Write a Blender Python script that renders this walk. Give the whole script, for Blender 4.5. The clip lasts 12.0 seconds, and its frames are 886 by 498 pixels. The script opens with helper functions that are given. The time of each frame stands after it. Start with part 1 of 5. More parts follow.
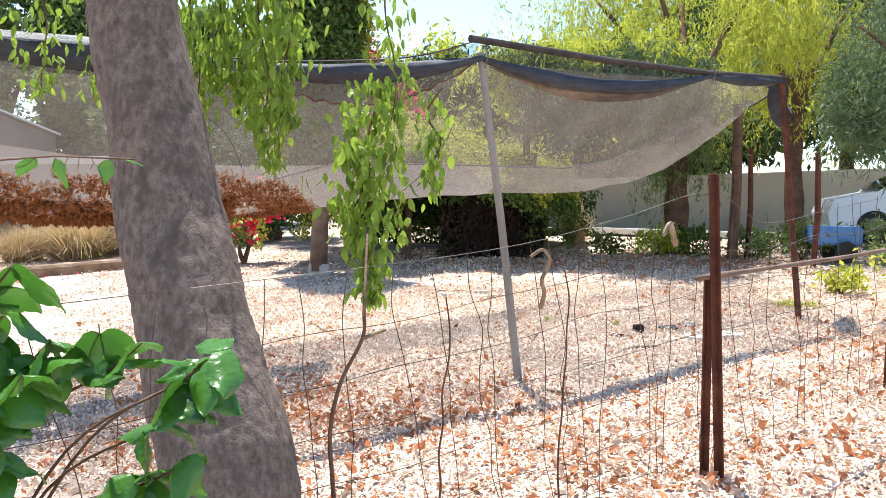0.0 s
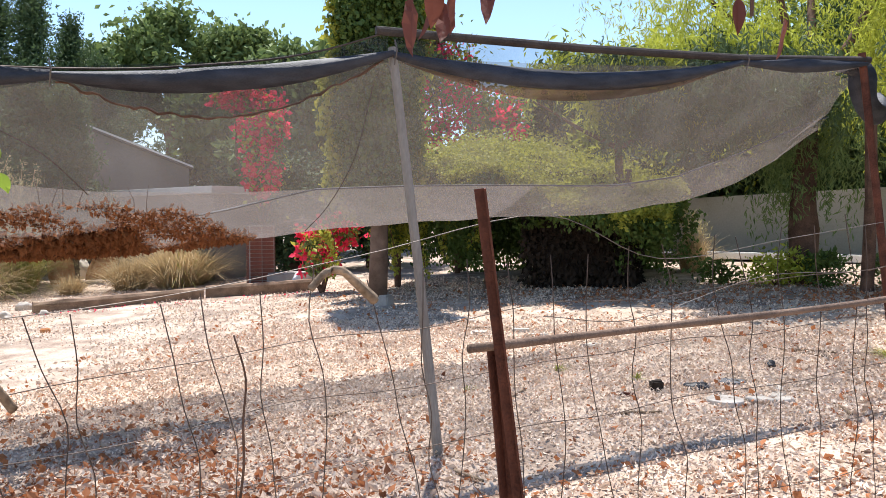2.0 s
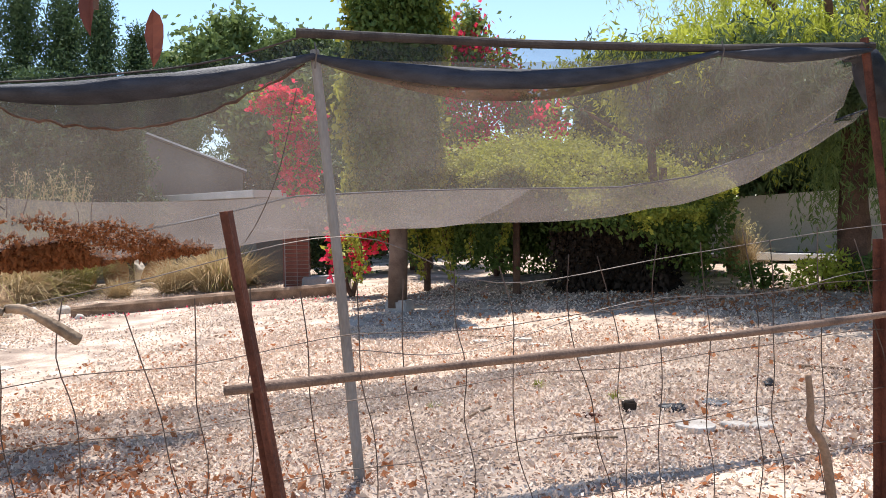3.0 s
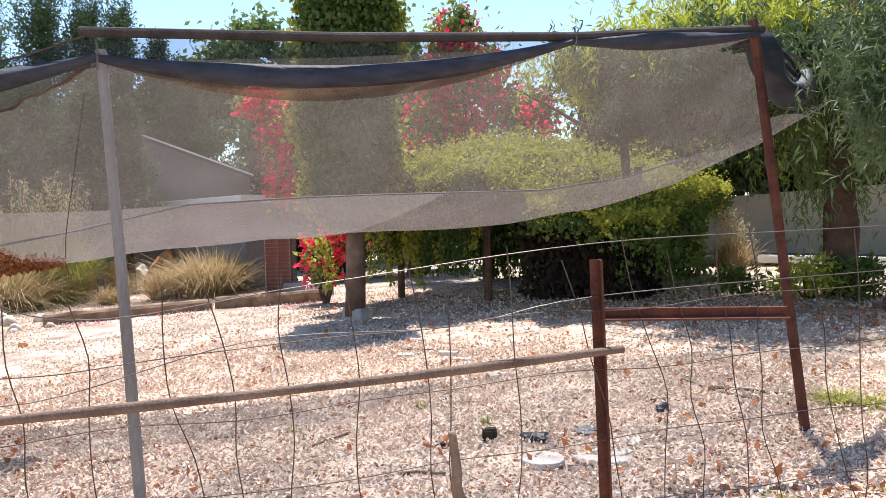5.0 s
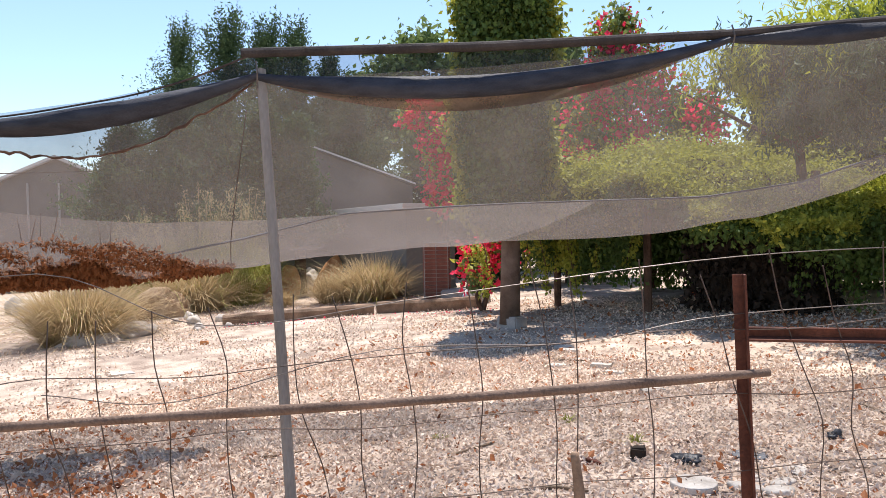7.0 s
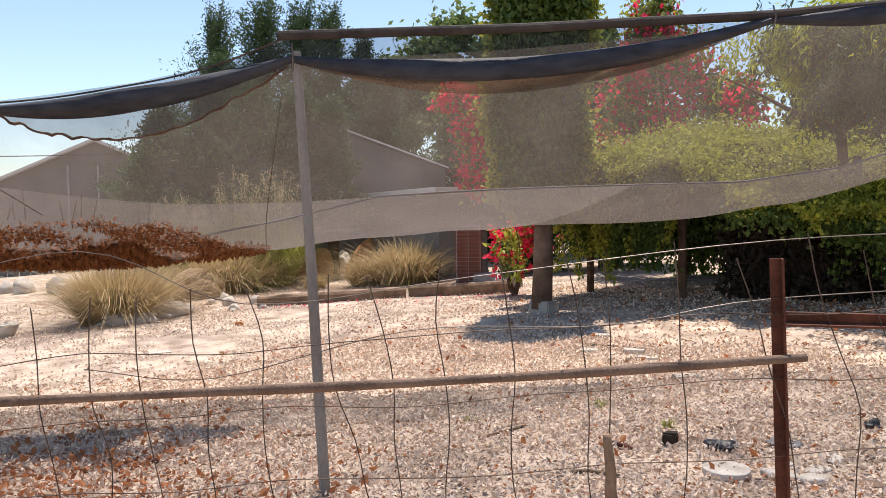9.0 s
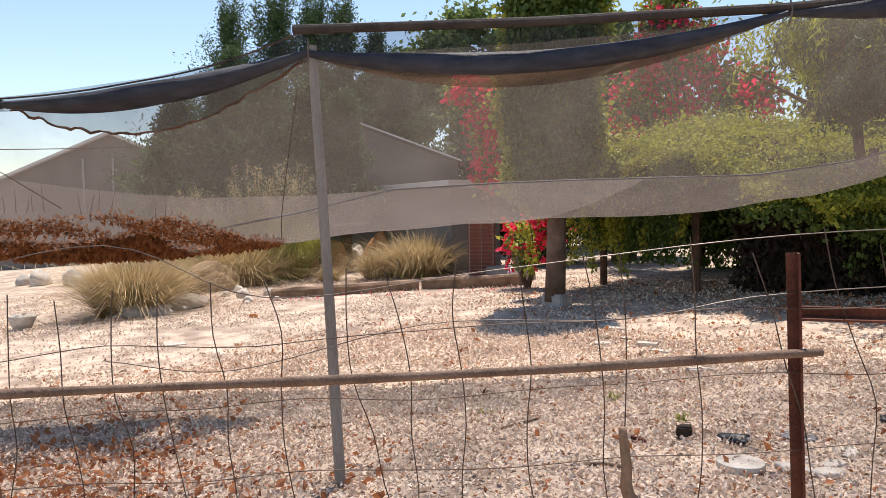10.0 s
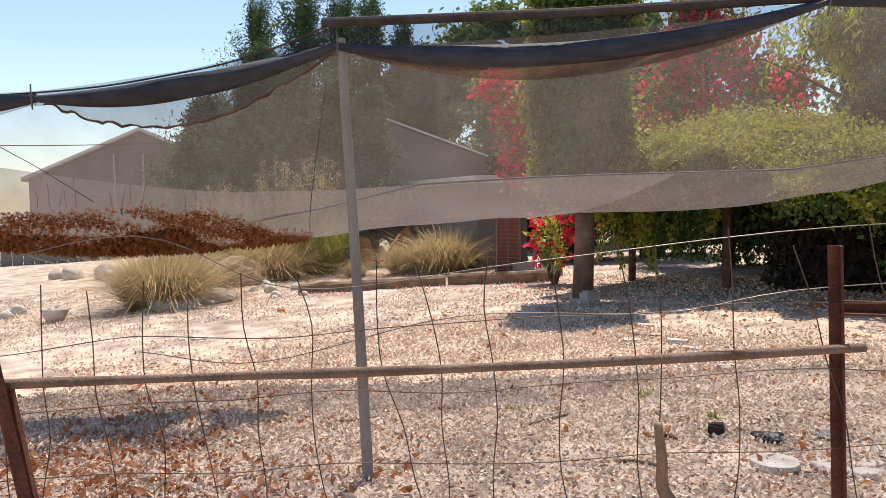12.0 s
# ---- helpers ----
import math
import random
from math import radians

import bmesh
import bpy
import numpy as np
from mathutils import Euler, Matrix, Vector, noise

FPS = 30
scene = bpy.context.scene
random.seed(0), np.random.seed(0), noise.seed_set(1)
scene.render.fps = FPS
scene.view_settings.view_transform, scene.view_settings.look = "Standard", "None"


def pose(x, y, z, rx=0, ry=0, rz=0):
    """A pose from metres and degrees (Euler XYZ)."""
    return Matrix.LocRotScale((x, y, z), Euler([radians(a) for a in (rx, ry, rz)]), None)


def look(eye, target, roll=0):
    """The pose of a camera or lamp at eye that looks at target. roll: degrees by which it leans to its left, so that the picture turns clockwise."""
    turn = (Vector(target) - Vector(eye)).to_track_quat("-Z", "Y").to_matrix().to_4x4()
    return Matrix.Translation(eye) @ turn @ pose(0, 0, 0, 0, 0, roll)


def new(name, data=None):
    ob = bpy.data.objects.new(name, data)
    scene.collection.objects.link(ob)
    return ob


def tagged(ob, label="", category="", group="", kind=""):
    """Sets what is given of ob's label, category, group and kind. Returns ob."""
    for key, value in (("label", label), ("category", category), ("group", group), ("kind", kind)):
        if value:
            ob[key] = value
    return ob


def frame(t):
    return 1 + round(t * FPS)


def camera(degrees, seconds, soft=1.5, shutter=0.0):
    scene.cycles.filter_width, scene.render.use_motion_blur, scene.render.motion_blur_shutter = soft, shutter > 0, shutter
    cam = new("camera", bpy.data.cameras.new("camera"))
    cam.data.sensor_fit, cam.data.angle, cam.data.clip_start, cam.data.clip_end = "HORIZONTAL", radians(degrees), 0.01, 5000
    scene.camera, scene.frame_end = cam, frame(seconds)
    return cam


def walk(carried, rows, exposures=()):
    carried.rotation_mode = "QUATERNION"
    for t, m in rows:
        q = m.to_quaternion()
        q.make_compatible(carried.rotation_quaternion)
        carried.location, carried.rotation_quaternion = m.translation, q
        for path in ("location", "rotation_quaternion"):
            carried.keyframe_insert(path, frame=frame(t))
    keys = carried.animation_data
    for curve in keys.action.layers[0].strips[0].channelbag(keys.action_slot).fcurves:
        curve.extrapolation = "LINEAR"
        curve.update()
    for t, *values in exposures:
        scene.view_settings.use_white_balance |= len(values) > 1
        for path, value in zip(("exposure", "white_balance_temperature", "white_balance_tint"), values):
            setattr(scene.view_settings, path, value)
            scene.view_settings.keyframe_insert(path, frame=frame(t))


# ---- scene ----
cam = camera(59.2, 12.0, soft=0.7)
# the site: the ground rises 3 degrees to the right of the walk; site coordinates lie on its plane
SITE = Matrix.Translation((3, 4, 0)) @ Matrix.Rotation(radians(3.0), 4, Vector((0.75, -0.66, 0)).normalized()) @ Matrix.Translation((-3, -4, 0))
PATH = [
    (0, (0.754, -1.131, 1.604), (0.492, 0.841, 1.403), -1.3),
    (0.5, (1.226, -0.71, 1.526), (0.813, 1.24, 1.364), -1.5),
    (1, (1.578, -0.329, 1.519), (1.038, 1.592, 1.382), -1.8),
    (1.5, (1.93, 0.023, 1.563), (1.304, 1.917, 1.428), -2.5),
    (2, (2.283, 0.427, 1.529), (1.561, 2.288, 1.403), -2.7),
    (2.5, (2.647, 0.75, 1.539), (1.835, 2.573, 1.413), -2.9),
    (2.7, (2.793, 0.882, 1.548), (1.936, 2.685, 1.425), -3.1),
    (4.3, (3.812, 1.933, 1.509), (2.777, 3.641, 1.397), -4.1),
    (4.5, (3.88, 2.034, 1.517), (2.845, 3.742, 1.407), -4.1),
    (5, (4.016, 2.181, 1.51), (2.971, 3.883, 1.401), -4.1),
    (5.5, (4.061, 2.24, 1.507), (2.924, 3.883, 1.412), -4.2),
    (6, (4.046, 2.268, 1.512), (2.802, 3.832, 1.433), -4.2),
    (6.5, (4.074, 2.281, 1.514), (2.756, 3.784, 1.446), -4.3),
    (7, (4.079, 2.286, 1.514), (2.705, 3.738, 1.453), -4.2),
    (9, (4.081, 2.276, 1.505), (2.647, 3.668, 1.41), -3.8),
    (9.5, (4.087, 2.267, 1.506), (2.644, 3.648, 1.399), -3.8),
    (10, (4.086, 2.253, 1.512), (2.631, 3.62, 1.4), -3.8),
    (10.5, (4.077, 2.236, 1.517), (2.606, 3.586, 1.405), -3.7),
    (11, (4.057, 2.235, 1.523), (2.566, 3.563, 1.412), -3.8),
    (11.5, (4.06, 2.275, 1.512), (2.556, 3.588, 1.4), -3.7),
    (12, (4.053, 2.259, 1.497), (2.553, 3.577, 1.38), -3.7),
]
walk(cam, [(t, SITE @ look(eye, target, roll)) for t, eye, target, roll in PATH],
     ((0.0, 1.42, 6350, 8), (0.6, 1.28, 6350, 9), (1.2, 1.08, 6350, 10), (2.7, 0.86, 6400, 11), (4.3, 1.0, 6350, 13), (5.5, 1.04, 6350, 13), (6.5, 0.88, 6450, 13), (7.2, 0.78, 6500, 13), (9.0, 0.62, 6900, 14), (12.0, 0.6, 6900, 14)))  # walk ends

# ---- world, sun ----
world = bpy.data.worlds.new("world")
scene.world = world
world.use_nodes = True
wn, wl = world.node_tree.nodes, world.node_tree.links
SUN_WAY = Vector((-0.209, 0.309, 0.928)).normalized()
sky = wn.new("ShaderNodeTexSky")
sky.sky_type, sky.sun_disc = "NISHITA", False
sky.sun_elevation = math.asin(SUN_WAY.z)
sky.sun_rotation = math.atan2(SUN_WAY.x, SUN_WAY.y)
sky.air_density, sky.dust_density, sky.ozone_density = 1.0, 0.1, 2.0
wl.new(sky.outputs[0], wn["Background"].inputs[0])
wn["Background"].inputs[1].default_value = 0.125
sun_lamp = new("sun", bpy.data.lights.new("sun", "SUN"))
sun_lamp.data.energy, sun_lamp.data.angle, sun_lamp.data.color = 4.6, radians(0.5), (1.0, 0.965, 0.91)
sun_lamp.matrix_world = look(SUN_WAY * 60, (0, 0, 0))


# ---- materials ----
def material(name, dark, light, scale=8.0, rough=0.8, fine=60.0, bump=0.3, island=0.0, through_light=0.0, clear=0.0, metal=0.0, stretch=(1, 1, 1), spec=0.3, grime=None, coords="Object", deep=0.02):
    """Two-scale noise between two colours; island: variation per piece; through_light: translucent share; clear: see-through share of a net."""
    m = bpy.data.materials.new(name)
    m.use_nodes = True
    n, l = m.node_tree.nodes, m.node_tree.links
    bsdf = n["Principled BSDF"]
    tc, mp = n.new("ShaderNodeTexCoord"), n.new("ShaderNodeMapping")
    l.new(tc.outputs[coords], mp.inputs[0])
    mp.inputs["Scale"].default_value = stretch
    big, small = n.new("ShaderNodeTexNoise"), n.new("ShaderNodeTexNoise")
    for node, s, d in ((big, scale, 4), (small, fine, 3)):
        l.new(mp.outputs[0], node.inputs["Vector"])
        node.inputs["Scale"].default_value, node.inputs["Detail"].default_value = s, d
    add = n.new("ShaderNodeMath")
    add.operation = "MULTIPLY_ADD"
    l.new(small.outputs[0], add.inputs[0])
    add.inputs[1].default_value = 0.5
    l.new(big.outputs[0], add.inputs[2])
    fac = add.outputs[0]
    if island:
        geo, more = n.new("ShaderNodeNewGeometry"), n.new("ShaderNodeMath")
        more.operation = "MULTIPLY_ADD"
        l.new(geo.outputs["Random Per Island"], more.inputs[0])
        more.inputs[1].default_value = island
        l.new(fac, more.inputs[2])
        fac = more.outputs[0]
    ramp = n.new("ShaderNodeValToRGB")
    ramp.color_ramp.elements[0].position, ramp.color_ramp.elements[1].position = 0.5, 1.0 + island * 0.7
    ramp.color_ramp.elements[0].color, ramp.color_ramp.elements[1].color = (*dark, 1), (*light, 1)
    l.new(fac, ramp.inputs[0])
    colour = ramp.outputs[0]
    if grime:
        spots, mix = n.new("ShaderNodeTexNoise"), n.new("ShaderNodeMix")
        spots.inputs["Scale"].default_value, spots.inputs["Detail"].default_value = scale * 0.35, 6
        l.new(mp.outputs[0], spots.inputs["Vector"])
        cut = n.new("ShaderNodeMapRange")
        cut.inputs[1].default_value, cut.inputs[2].default_value = 0.52, 0.68
        l.new(spots.outputs[0], cut.inputs[0])
        mix.data_type = "RGBA"
        l.new(cut.outputs[0], mix.inputs[0])
        l.new(colour, mix.inputs[6])
        mix.inputs[7].default_value = (*grime, 1)
        colour = mix.outputs[2]
    l.new(colour, bsdf.inputs["Base Color"])
    bsdf.inputs["Roughness"].default_value, bsdf.inputs["Metallic"].default_value = rough, metal
    bsdf.inputs["Specular IOR Level"].default_value = spec
    if bump:
        b = n.new("ShaderNodeBump")
        b.inputs["Strength"].default_value, b.inputs["Distance"].default_value = bump, deep
        l.new(fac, b.inputs["Height"])
        l.new(b.outputs[0], bsdf.inputs["Normal"])
    last = bsdf.outputs[0]
    if through_light:
        tr, mx = n.new("ShaderNodeBsdfTranslucent"), n.new("ShaderNodeMixShader")
        l.new(colour, tr.inputs[0])
        mx.inputs[0].default_value = through_light
        l.new(last, mx.inputs[1])
        l.new(tr.outputs[0], mx.inputs[2])
        last = mx.outputs[0]
    if clear:
        tp, mx = n.new("ShaderNodeBsdfTransparent"), n.new("ShaderNodeMixShader")
        vary, weave = n.new("ShaderNodeMapRange"), n.new("ShaderNodeTexNoise")
        weave.inputs["Scale"].default_value, weave.inputs["Detail"].default_value = 2.6, 8
        weave.inputs["Roughness"].default_value = 0.6
        l.new(mp.outputs[0], weave.inputs["Vector"])
        vary.inputs[1].default_value, vary.inputs[2].default_value = 0.3, 0.7
        vary.inputs[3].default_value, vary.inputs[4].default_value = clear - 0.06, clear + 0.06
        l.new(weave.outputs[0], vary.inputs[0])
        l.new(vary.outputs[0], mx.inputs[0])
        l.new(last, mx.inputs[1])
        l.new(tp.outputs[0], mx.inputs[2])
        last = mx.outputs[0]
    l.new(last, n["Material Output"].inputs[0])
    return m


M_GROUND = material("dry_sand", (0.22, 0.155, 0.115), (0.66, 0.525, 0.41), 3.0, 0.95, 42, 0.9, grime=(0.25, 0.185, 0.14))
M_CHIP = material("grit", (0.10, 0.066, 0.050), (0.80, 0.63, 0.495), 4, 0.95, 60, 0.2, island=1.0)
M_LITTER = material("dry_leaf", (0.10, 0.035, 0.018), (0.46, 0.185, 0.08), 3, 0.8, 40, 0.1, island=1.0, through_light=0.3)
M_HEAP = material("rotting_leaf", (0.05, 0.018, 0.010), (0.27, 0.105, 0.04), 3, 0.8, 40, 0.1, island=1.0, through_light=0.25)
M_LITTER_PALE = material("pale_dry_leaf", (0.26, 0.17, 0.12), (0.62, 0.47, 0.36), 3, 0.8, 40, 0.1, island=1.0, through_light=0.25)
M_NET = material("shade_net", (0.14, 0.112, 0.095), (0.205, 0.17, 0.15), 2.0, 0.7, 300, 0.05, through_light=0.6, clear=0.645, stretch=(1, 1, 1))
M_NET_DOUBLE = material("doubled_shade_net", (0.16, 0.13, 0.115), (0.25, 0.21, 0.19), 2.0, 0.7, 300, 0.05, through_light=0.5, clear=0.42)
M_NET_DARK = material("bunched_shade_net", (0.012, 0.013, 0.02), (0.05, 0.052, 0.065), 6, 0.6, 90, 0.5, stretch=(1, 1, 3), spec=0.4)
# the net again, darkened because upright strips catch little sun
M_NET_UNLIT = material("unlit_shade_net", (0.012, 0.013, 0.018), (0.035, 0.036, 0.045), 6, 0.6, 200, 0.1, through_light=0.25, clear=0.55)
M_NET_BROWN = material("dusty_shade_net", (0.09, 0.05, 0.03), (0.17, 0.11, 0.075), 5, 0.8, 90, 0.3, through_light=0.35, clear=0.2)
M_RUST = material("rusty_iron", (0.055, 0.018, 0.011), (0.16, 0.055, 0.032), 9, 0.75, 90, 0.4, metal=0.2)
M_PIPE = material("grey_pipe", (0.19, 0.16, 0.135), (0.32, 0.28, 0.24), 5, 0.6, 70, 0.2, stretch=(1, 1, 0.3))
M_BEAM = material("weathered_beam", (0.03, 0.024, 0.022), (0.075, 0.06, 0.052), 7, 0.85, 90, 0.4)
M_RAIL = material("weathered_wood", (0.095, 0.058, 0.04), (0.24, 0.16, 0.115), 6, 0.85, 120, 0.5)
M_LOG = material("old_timber", (0.10, 0.062, 0.038), (0.33, 0.215, 0.14), 5, 0.85, 70, 0.5)
M_WIRE = material("dark_wire", (0.05, 0.034, 0.026), (0.14, 0.10, 0.08), 9, 0.6, 50, 0.0, metal=0.4)
M_WIRE_PALE = material("galvanised_wire", (0.10, 0.08, 0.07), (0.20, 0.17, 0.145), 9, 0.5, 50, 0.0, metal=0.5)
M_BARK = material("grey_bark", (0.072, 0.053, 0.043), (0.215, 0.16, 0.128), 34, 0.9, 150, 0.8, grime=(0.088, 0.065, 0.053), stretch=(1.3, 1.3, 0.8), deep=0.008)
M_BARK_RED = material("brown_bark", (0.06, 0.032, 0.02), (0.18, 0.10, 0.065), 5, 0.9, 45, 0.9)
M_DEADWOOD = material("dead_wood", (0.10, 0.065, 0.04), (0.34, 0.25, 0.17), 9, 0.9, 70, 0.6)
M_VINE = material("vine_leaf", (0.05, 0.10, 0.018), (0.24, 0.34, 0.045), 3, 0.45, 40, 0.1, island=0.9, through_light=0.45)
M_BIGLEAF = material("broad_leaf", (0.008, 0.035, 0.010), (0.06, 0.17, 0.02), 16, 0.3, 60, 0.7, island=0.9, through_light=0.3, spec=0.6, deep=0.008)
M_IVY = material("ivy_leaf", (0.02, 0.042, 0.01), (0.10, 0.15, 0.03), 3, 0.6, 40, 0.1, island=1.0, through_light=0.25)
# yellow-green leaves; on the arbour top this colour also carries the sunlight
M_IVY_LIGHT = material("yellow_and_sunlit_leaf", (0.14, 0.17, 0.02), (0.40, 0.40, 0.06), 3, 0.6, 40, 0.1, island=0.8, through_light=0.4)
M_PEPPER = material("pepper_and_sunlit_top_leaf", (0.10, 0.14, 0.02), (0.48, 0.50, 0.07), 1.2, 0.6, 20, 0.1, island=0.8, through_light=0.45)
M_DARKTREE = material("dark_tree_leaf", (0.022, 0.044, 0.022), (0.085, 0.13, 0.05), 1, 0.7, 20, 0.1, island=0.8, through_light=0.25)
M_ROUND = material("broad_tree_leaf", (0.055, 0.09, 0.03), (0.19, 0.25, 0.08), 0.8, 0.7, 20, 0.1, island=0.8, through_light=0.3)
M_GREYTREE = material("grey_green_needle", (0.03, 0.05, 0.025), (0.11, 0.155, 0.065), 1.5, 0.7, 20, 0.1, island=0.8, through_light=0.25)
M_RED = material("bougainvillea_bract", (0.55, 0.015, 0.04), (0.9, 0.06, 0.13), 3, 0.7, 30, 0.0, island=0.6, through_light=0.45)
M_STRAW = material("dry_grass", (0.11, 0.075, 0.035), (0.50, 0.37, 0.20), 3, 0.85, 30, 0.0, island=0.9, through_light=0.3)
M_GRASS = material("grass_blade", (0.10, 0.12, 0.025), (0.36, 0.36, 0.08), 3, 0.8, 30, 0.0, island=0.9, through_light=0.3)
M_PLUME = material("grass_plume", (0.34, 0.29, 0.13), (0.60, 0.52, 0.28), 3, 0.9, 30, 0.0, island=0.6, through_light=0.4)
M_STONE = material("pale_stone", (0.34, 0.29, 0.24), (0.66, 0.60, 0.53), 4, 0.9, 40, 0.5)
M_ROCK = material("tan_boulder", (0.20, 0.115, 0.06), (0.46, 0.32, 0.20), 3, 0.9, 30, 0.7)
M_ORANGE = material("orange_sandstone", (0.42, 0.15, 0.05), (0.70, 0.34, 0.14), 4, 0.9, 30, 0.6)
M_CONCRETE = material("concrete", (0.27, 0.235, 0.21), (0.46, 0.42, 0.38), 6, 0.9, 80, 0.4)
M_BRICK = material("red_brick", (0.13, 0.042, 0.028), (0.30, 0.11, 0.07), 5, 0.9, 60, 0.4)
M_WALL = material("beige_plaster", (0.40, 0.345, 0.28), (0.54, 0.475, 0.395), 0.8, 0.9, 30, 0.2)
M_SHED = material("grey_cladding", (0.15, 0.132, 0.115), (0.24, 0.215, 0.19), 0.6, 0.8, 20, 0.1)
M_ROOF = material("roof_sheet", (0.40, 0.385, 0.37), (0.54, 0.52, 0.50), 0.6, 0.7, 20, 0.1)
M_TILE = material("brown_roof", (0.10, 0.085, 0.075), (0.17, 0.15, 0.13), 0.6, 0.85, 20, 0.2)
M_FASCIA = material("white_paint", (0.66, 0.64, 0.60), (0.80, 0.78, 0.75), 2, 0.6, 30, 0.1)
# dark brown: the arbour's inner shade put into the colour; also the broken brick
M_CAVE = material("inner_shade_and_dark_brick", (0.02, 0.014, 0.010), (0.055, 0.038, 0.027), 3, 0.95, 30, 0.4)


# ---- mesh builders ----
RISE = (SITE.to_3x3() @ Vector((0, 0, 1)))
rng = np.random.default_rng(7)


def ground_z(x, y):
    q = -(RISE.x * (x - 3) + RISE.y * (y - 4)) / RISE.z
    return 2.2 * math.tanh(q / 2.2) if abs(q) > 0.9 else q * (1 - 0.055 * (q / 0.9) ** 2)


def at_site(x, y, z=0.0):
    return SITE @ Vector((x, y, z))


def mesh(name, verts, faces, mat, smooth=False):
    me = bpy.data.meshes.new(name)
    me.from_pydata([tuple(v) for v in verts], [], [tuple(f) for f in faces])
    me.materials.append(mat)
    if smooth:
        me.polygons.foreach_set("use_smooth", [True] * len(me.polygons))
    me.update()
    return me


def thing(name, loc, label, category, group="", kind="", turn=0.0):
    ob = new(name)
    ob.empty_display_size = 0.2
    ob.matrix_world = pose(loc[0], loc[1], loc[2], 0, 0, turn)
    return tagged(ob, label, category, group, kind)


def part(name, geo, mat, parent, label="", smooth=False, kind=""):
    ob = new(name, mesh(name, geo[0], geo[1], mat, smooth))
    ob.parent = parent
    return tagged(ob, label, kind=kind)


def solo(name, geo, mat, label, category, group="", kind="", smooth=False, loc=(0, 0, 0), turn=0.0):
    ob = new(name, mesh(name, geo[0], geo[1], mat, smooth))
    ob.matrix_world = pose(loc[0], loc[1], loc[2], 0, 0, turn)
    return tagged(ob, label, category, group, kind)


def join(*geos):
    verts, faces = [], []
    for v, f in geos:
        k = len(verts)
        verts.extend([tuple(p) for p in v])
        faces.extend([tuple(i + k for i in q) for q in f])
    return verts, faces


def tube(points, radii, n=8, wob=0.0, crust=0.0):
    pts = [Vector(p) for p in points]
    if not hasattr(radii, "__len__"):
        radii = [radii] * len(pts)
    verts, faces = [], []
    for i, p in enumerate(pts):
        d = (pts[min(i + 1, len(pts) - 1)] - pts[max(i - 1, 0)]).normalized()
        a = d.cross(Vector((0.31, 0.95, 0.05)) if abs(d.y) < 0.9 else Vector((1, 0, 0.1))).normalized()
        b = d.cross(a)
        for k in range(n):
            t = 2 * math.pi * k / n
            r = radii[i] * (1 + wob * noise.noise(p * 3.1 + Vector((math.cos(t), math.sin(t), 0)) * 1.7))
            if crust:
                r *= 1 + crust * noise.noise(Vector((p.x + math.cos(t) * 0.15, p.y + math.sin(t) * 0.15, p.z * 2.2)) * 16) + crust * noise.noise(Vector((math.cos(t), math.sin(t), p.z * 5)) * 2.2)
            verts.append(p + (a * math.cos(t) + b * math.sin(t)) * r)
    for i in range(len(pts) - 1):
        for k in range(n):
            faces.append((i * n + k, i * n + (k + 1) % n, (i + 1) * n + (k + 1) % n, (i + 1) * n + k))
    faces.append(tuple(range(n - 1, -1, -1)))
    faces.append(tuple((len(pts) - 1) * n + k for k in range(n)))
    return verts, faces


def curve_points(points, per=6):
    """Catmull-Rom through the points."""
    p = [Vector(q) for q in points]
    p = [p[0] * 2 - p[1], *p, p[-1] * 2 - p[-2]]
    out = []
    for i in range(1, len(p) - 2):
        for k in range(per):
            t = k / per
            out.append(0.5 * (2 * p[i] + (p[i + 1] - p[i - 1]) * t + (2 * p[i - 1] - 5 * p[i] + 4 * p[i + 1] - p[i + 2]) * t * t + (3 * p[i] - p[i - 1] - 3 * p[i + 1] + p[i + 2]) * t ** 3))
    return out + [p[-2]]


def block(size, bevel=0.006, centre=(0, 0, 0), jitter=0.0):
    """A bevelled box."""
    bm = bmesh.new()
    bmesh.ops.create_cube(bm, size=1)
    bmesh.ops.scale(bm, vec=size, verts=bm.verts)
    if bevel:
        bmesh.ops.bevel(bm, geom=bm.edges[:], offset=bevel, segments=2, affect="EDGES")
    for v in bm.verts:
        v.co += Vector(centre) + Vector([random.uniform(-jitter, jitter) for _ in range(3)])
    verts, faces = [v.co.copy() for v in bm.verts], [[v.index for v in f.verts] for f in bm.faces]
    bm.free()
    return verts, faces


def lump(size, seed=0, level=3, rough=0.25, flat=0.0):
    """A rounded, uneven stone that sits on z = 0."""
    bm = bmesh.new()
    bmesh.ops.create_icosphere(bm, subdivisions=level, radius=1)
    for v in bm.verts:
        k = 1 + rough * noise.noise(v.co * 1.3 + Vector((seed * 7.3, seed, 0))) + rough * 0.4 * noise.noise(v.co * 3.7 + Vector((seed, 0, seed * 3)))
        v.co *= k
        v.co.z = max(v.co.z, -0.55)
        if flat:
            v.co.z = min(v.co.z, flat)
        v.co = Vector((v.co.x * size[0] / 2, v.co.y * size[1] / 2, (v.co.z + 0.5) * size[2] / 1.5))
    verts, faces = [v.co.copy() for v in bm.verts], [[v.index for v in f.verts] for f in bm.faces]
    bm.free()
    return verts, faces


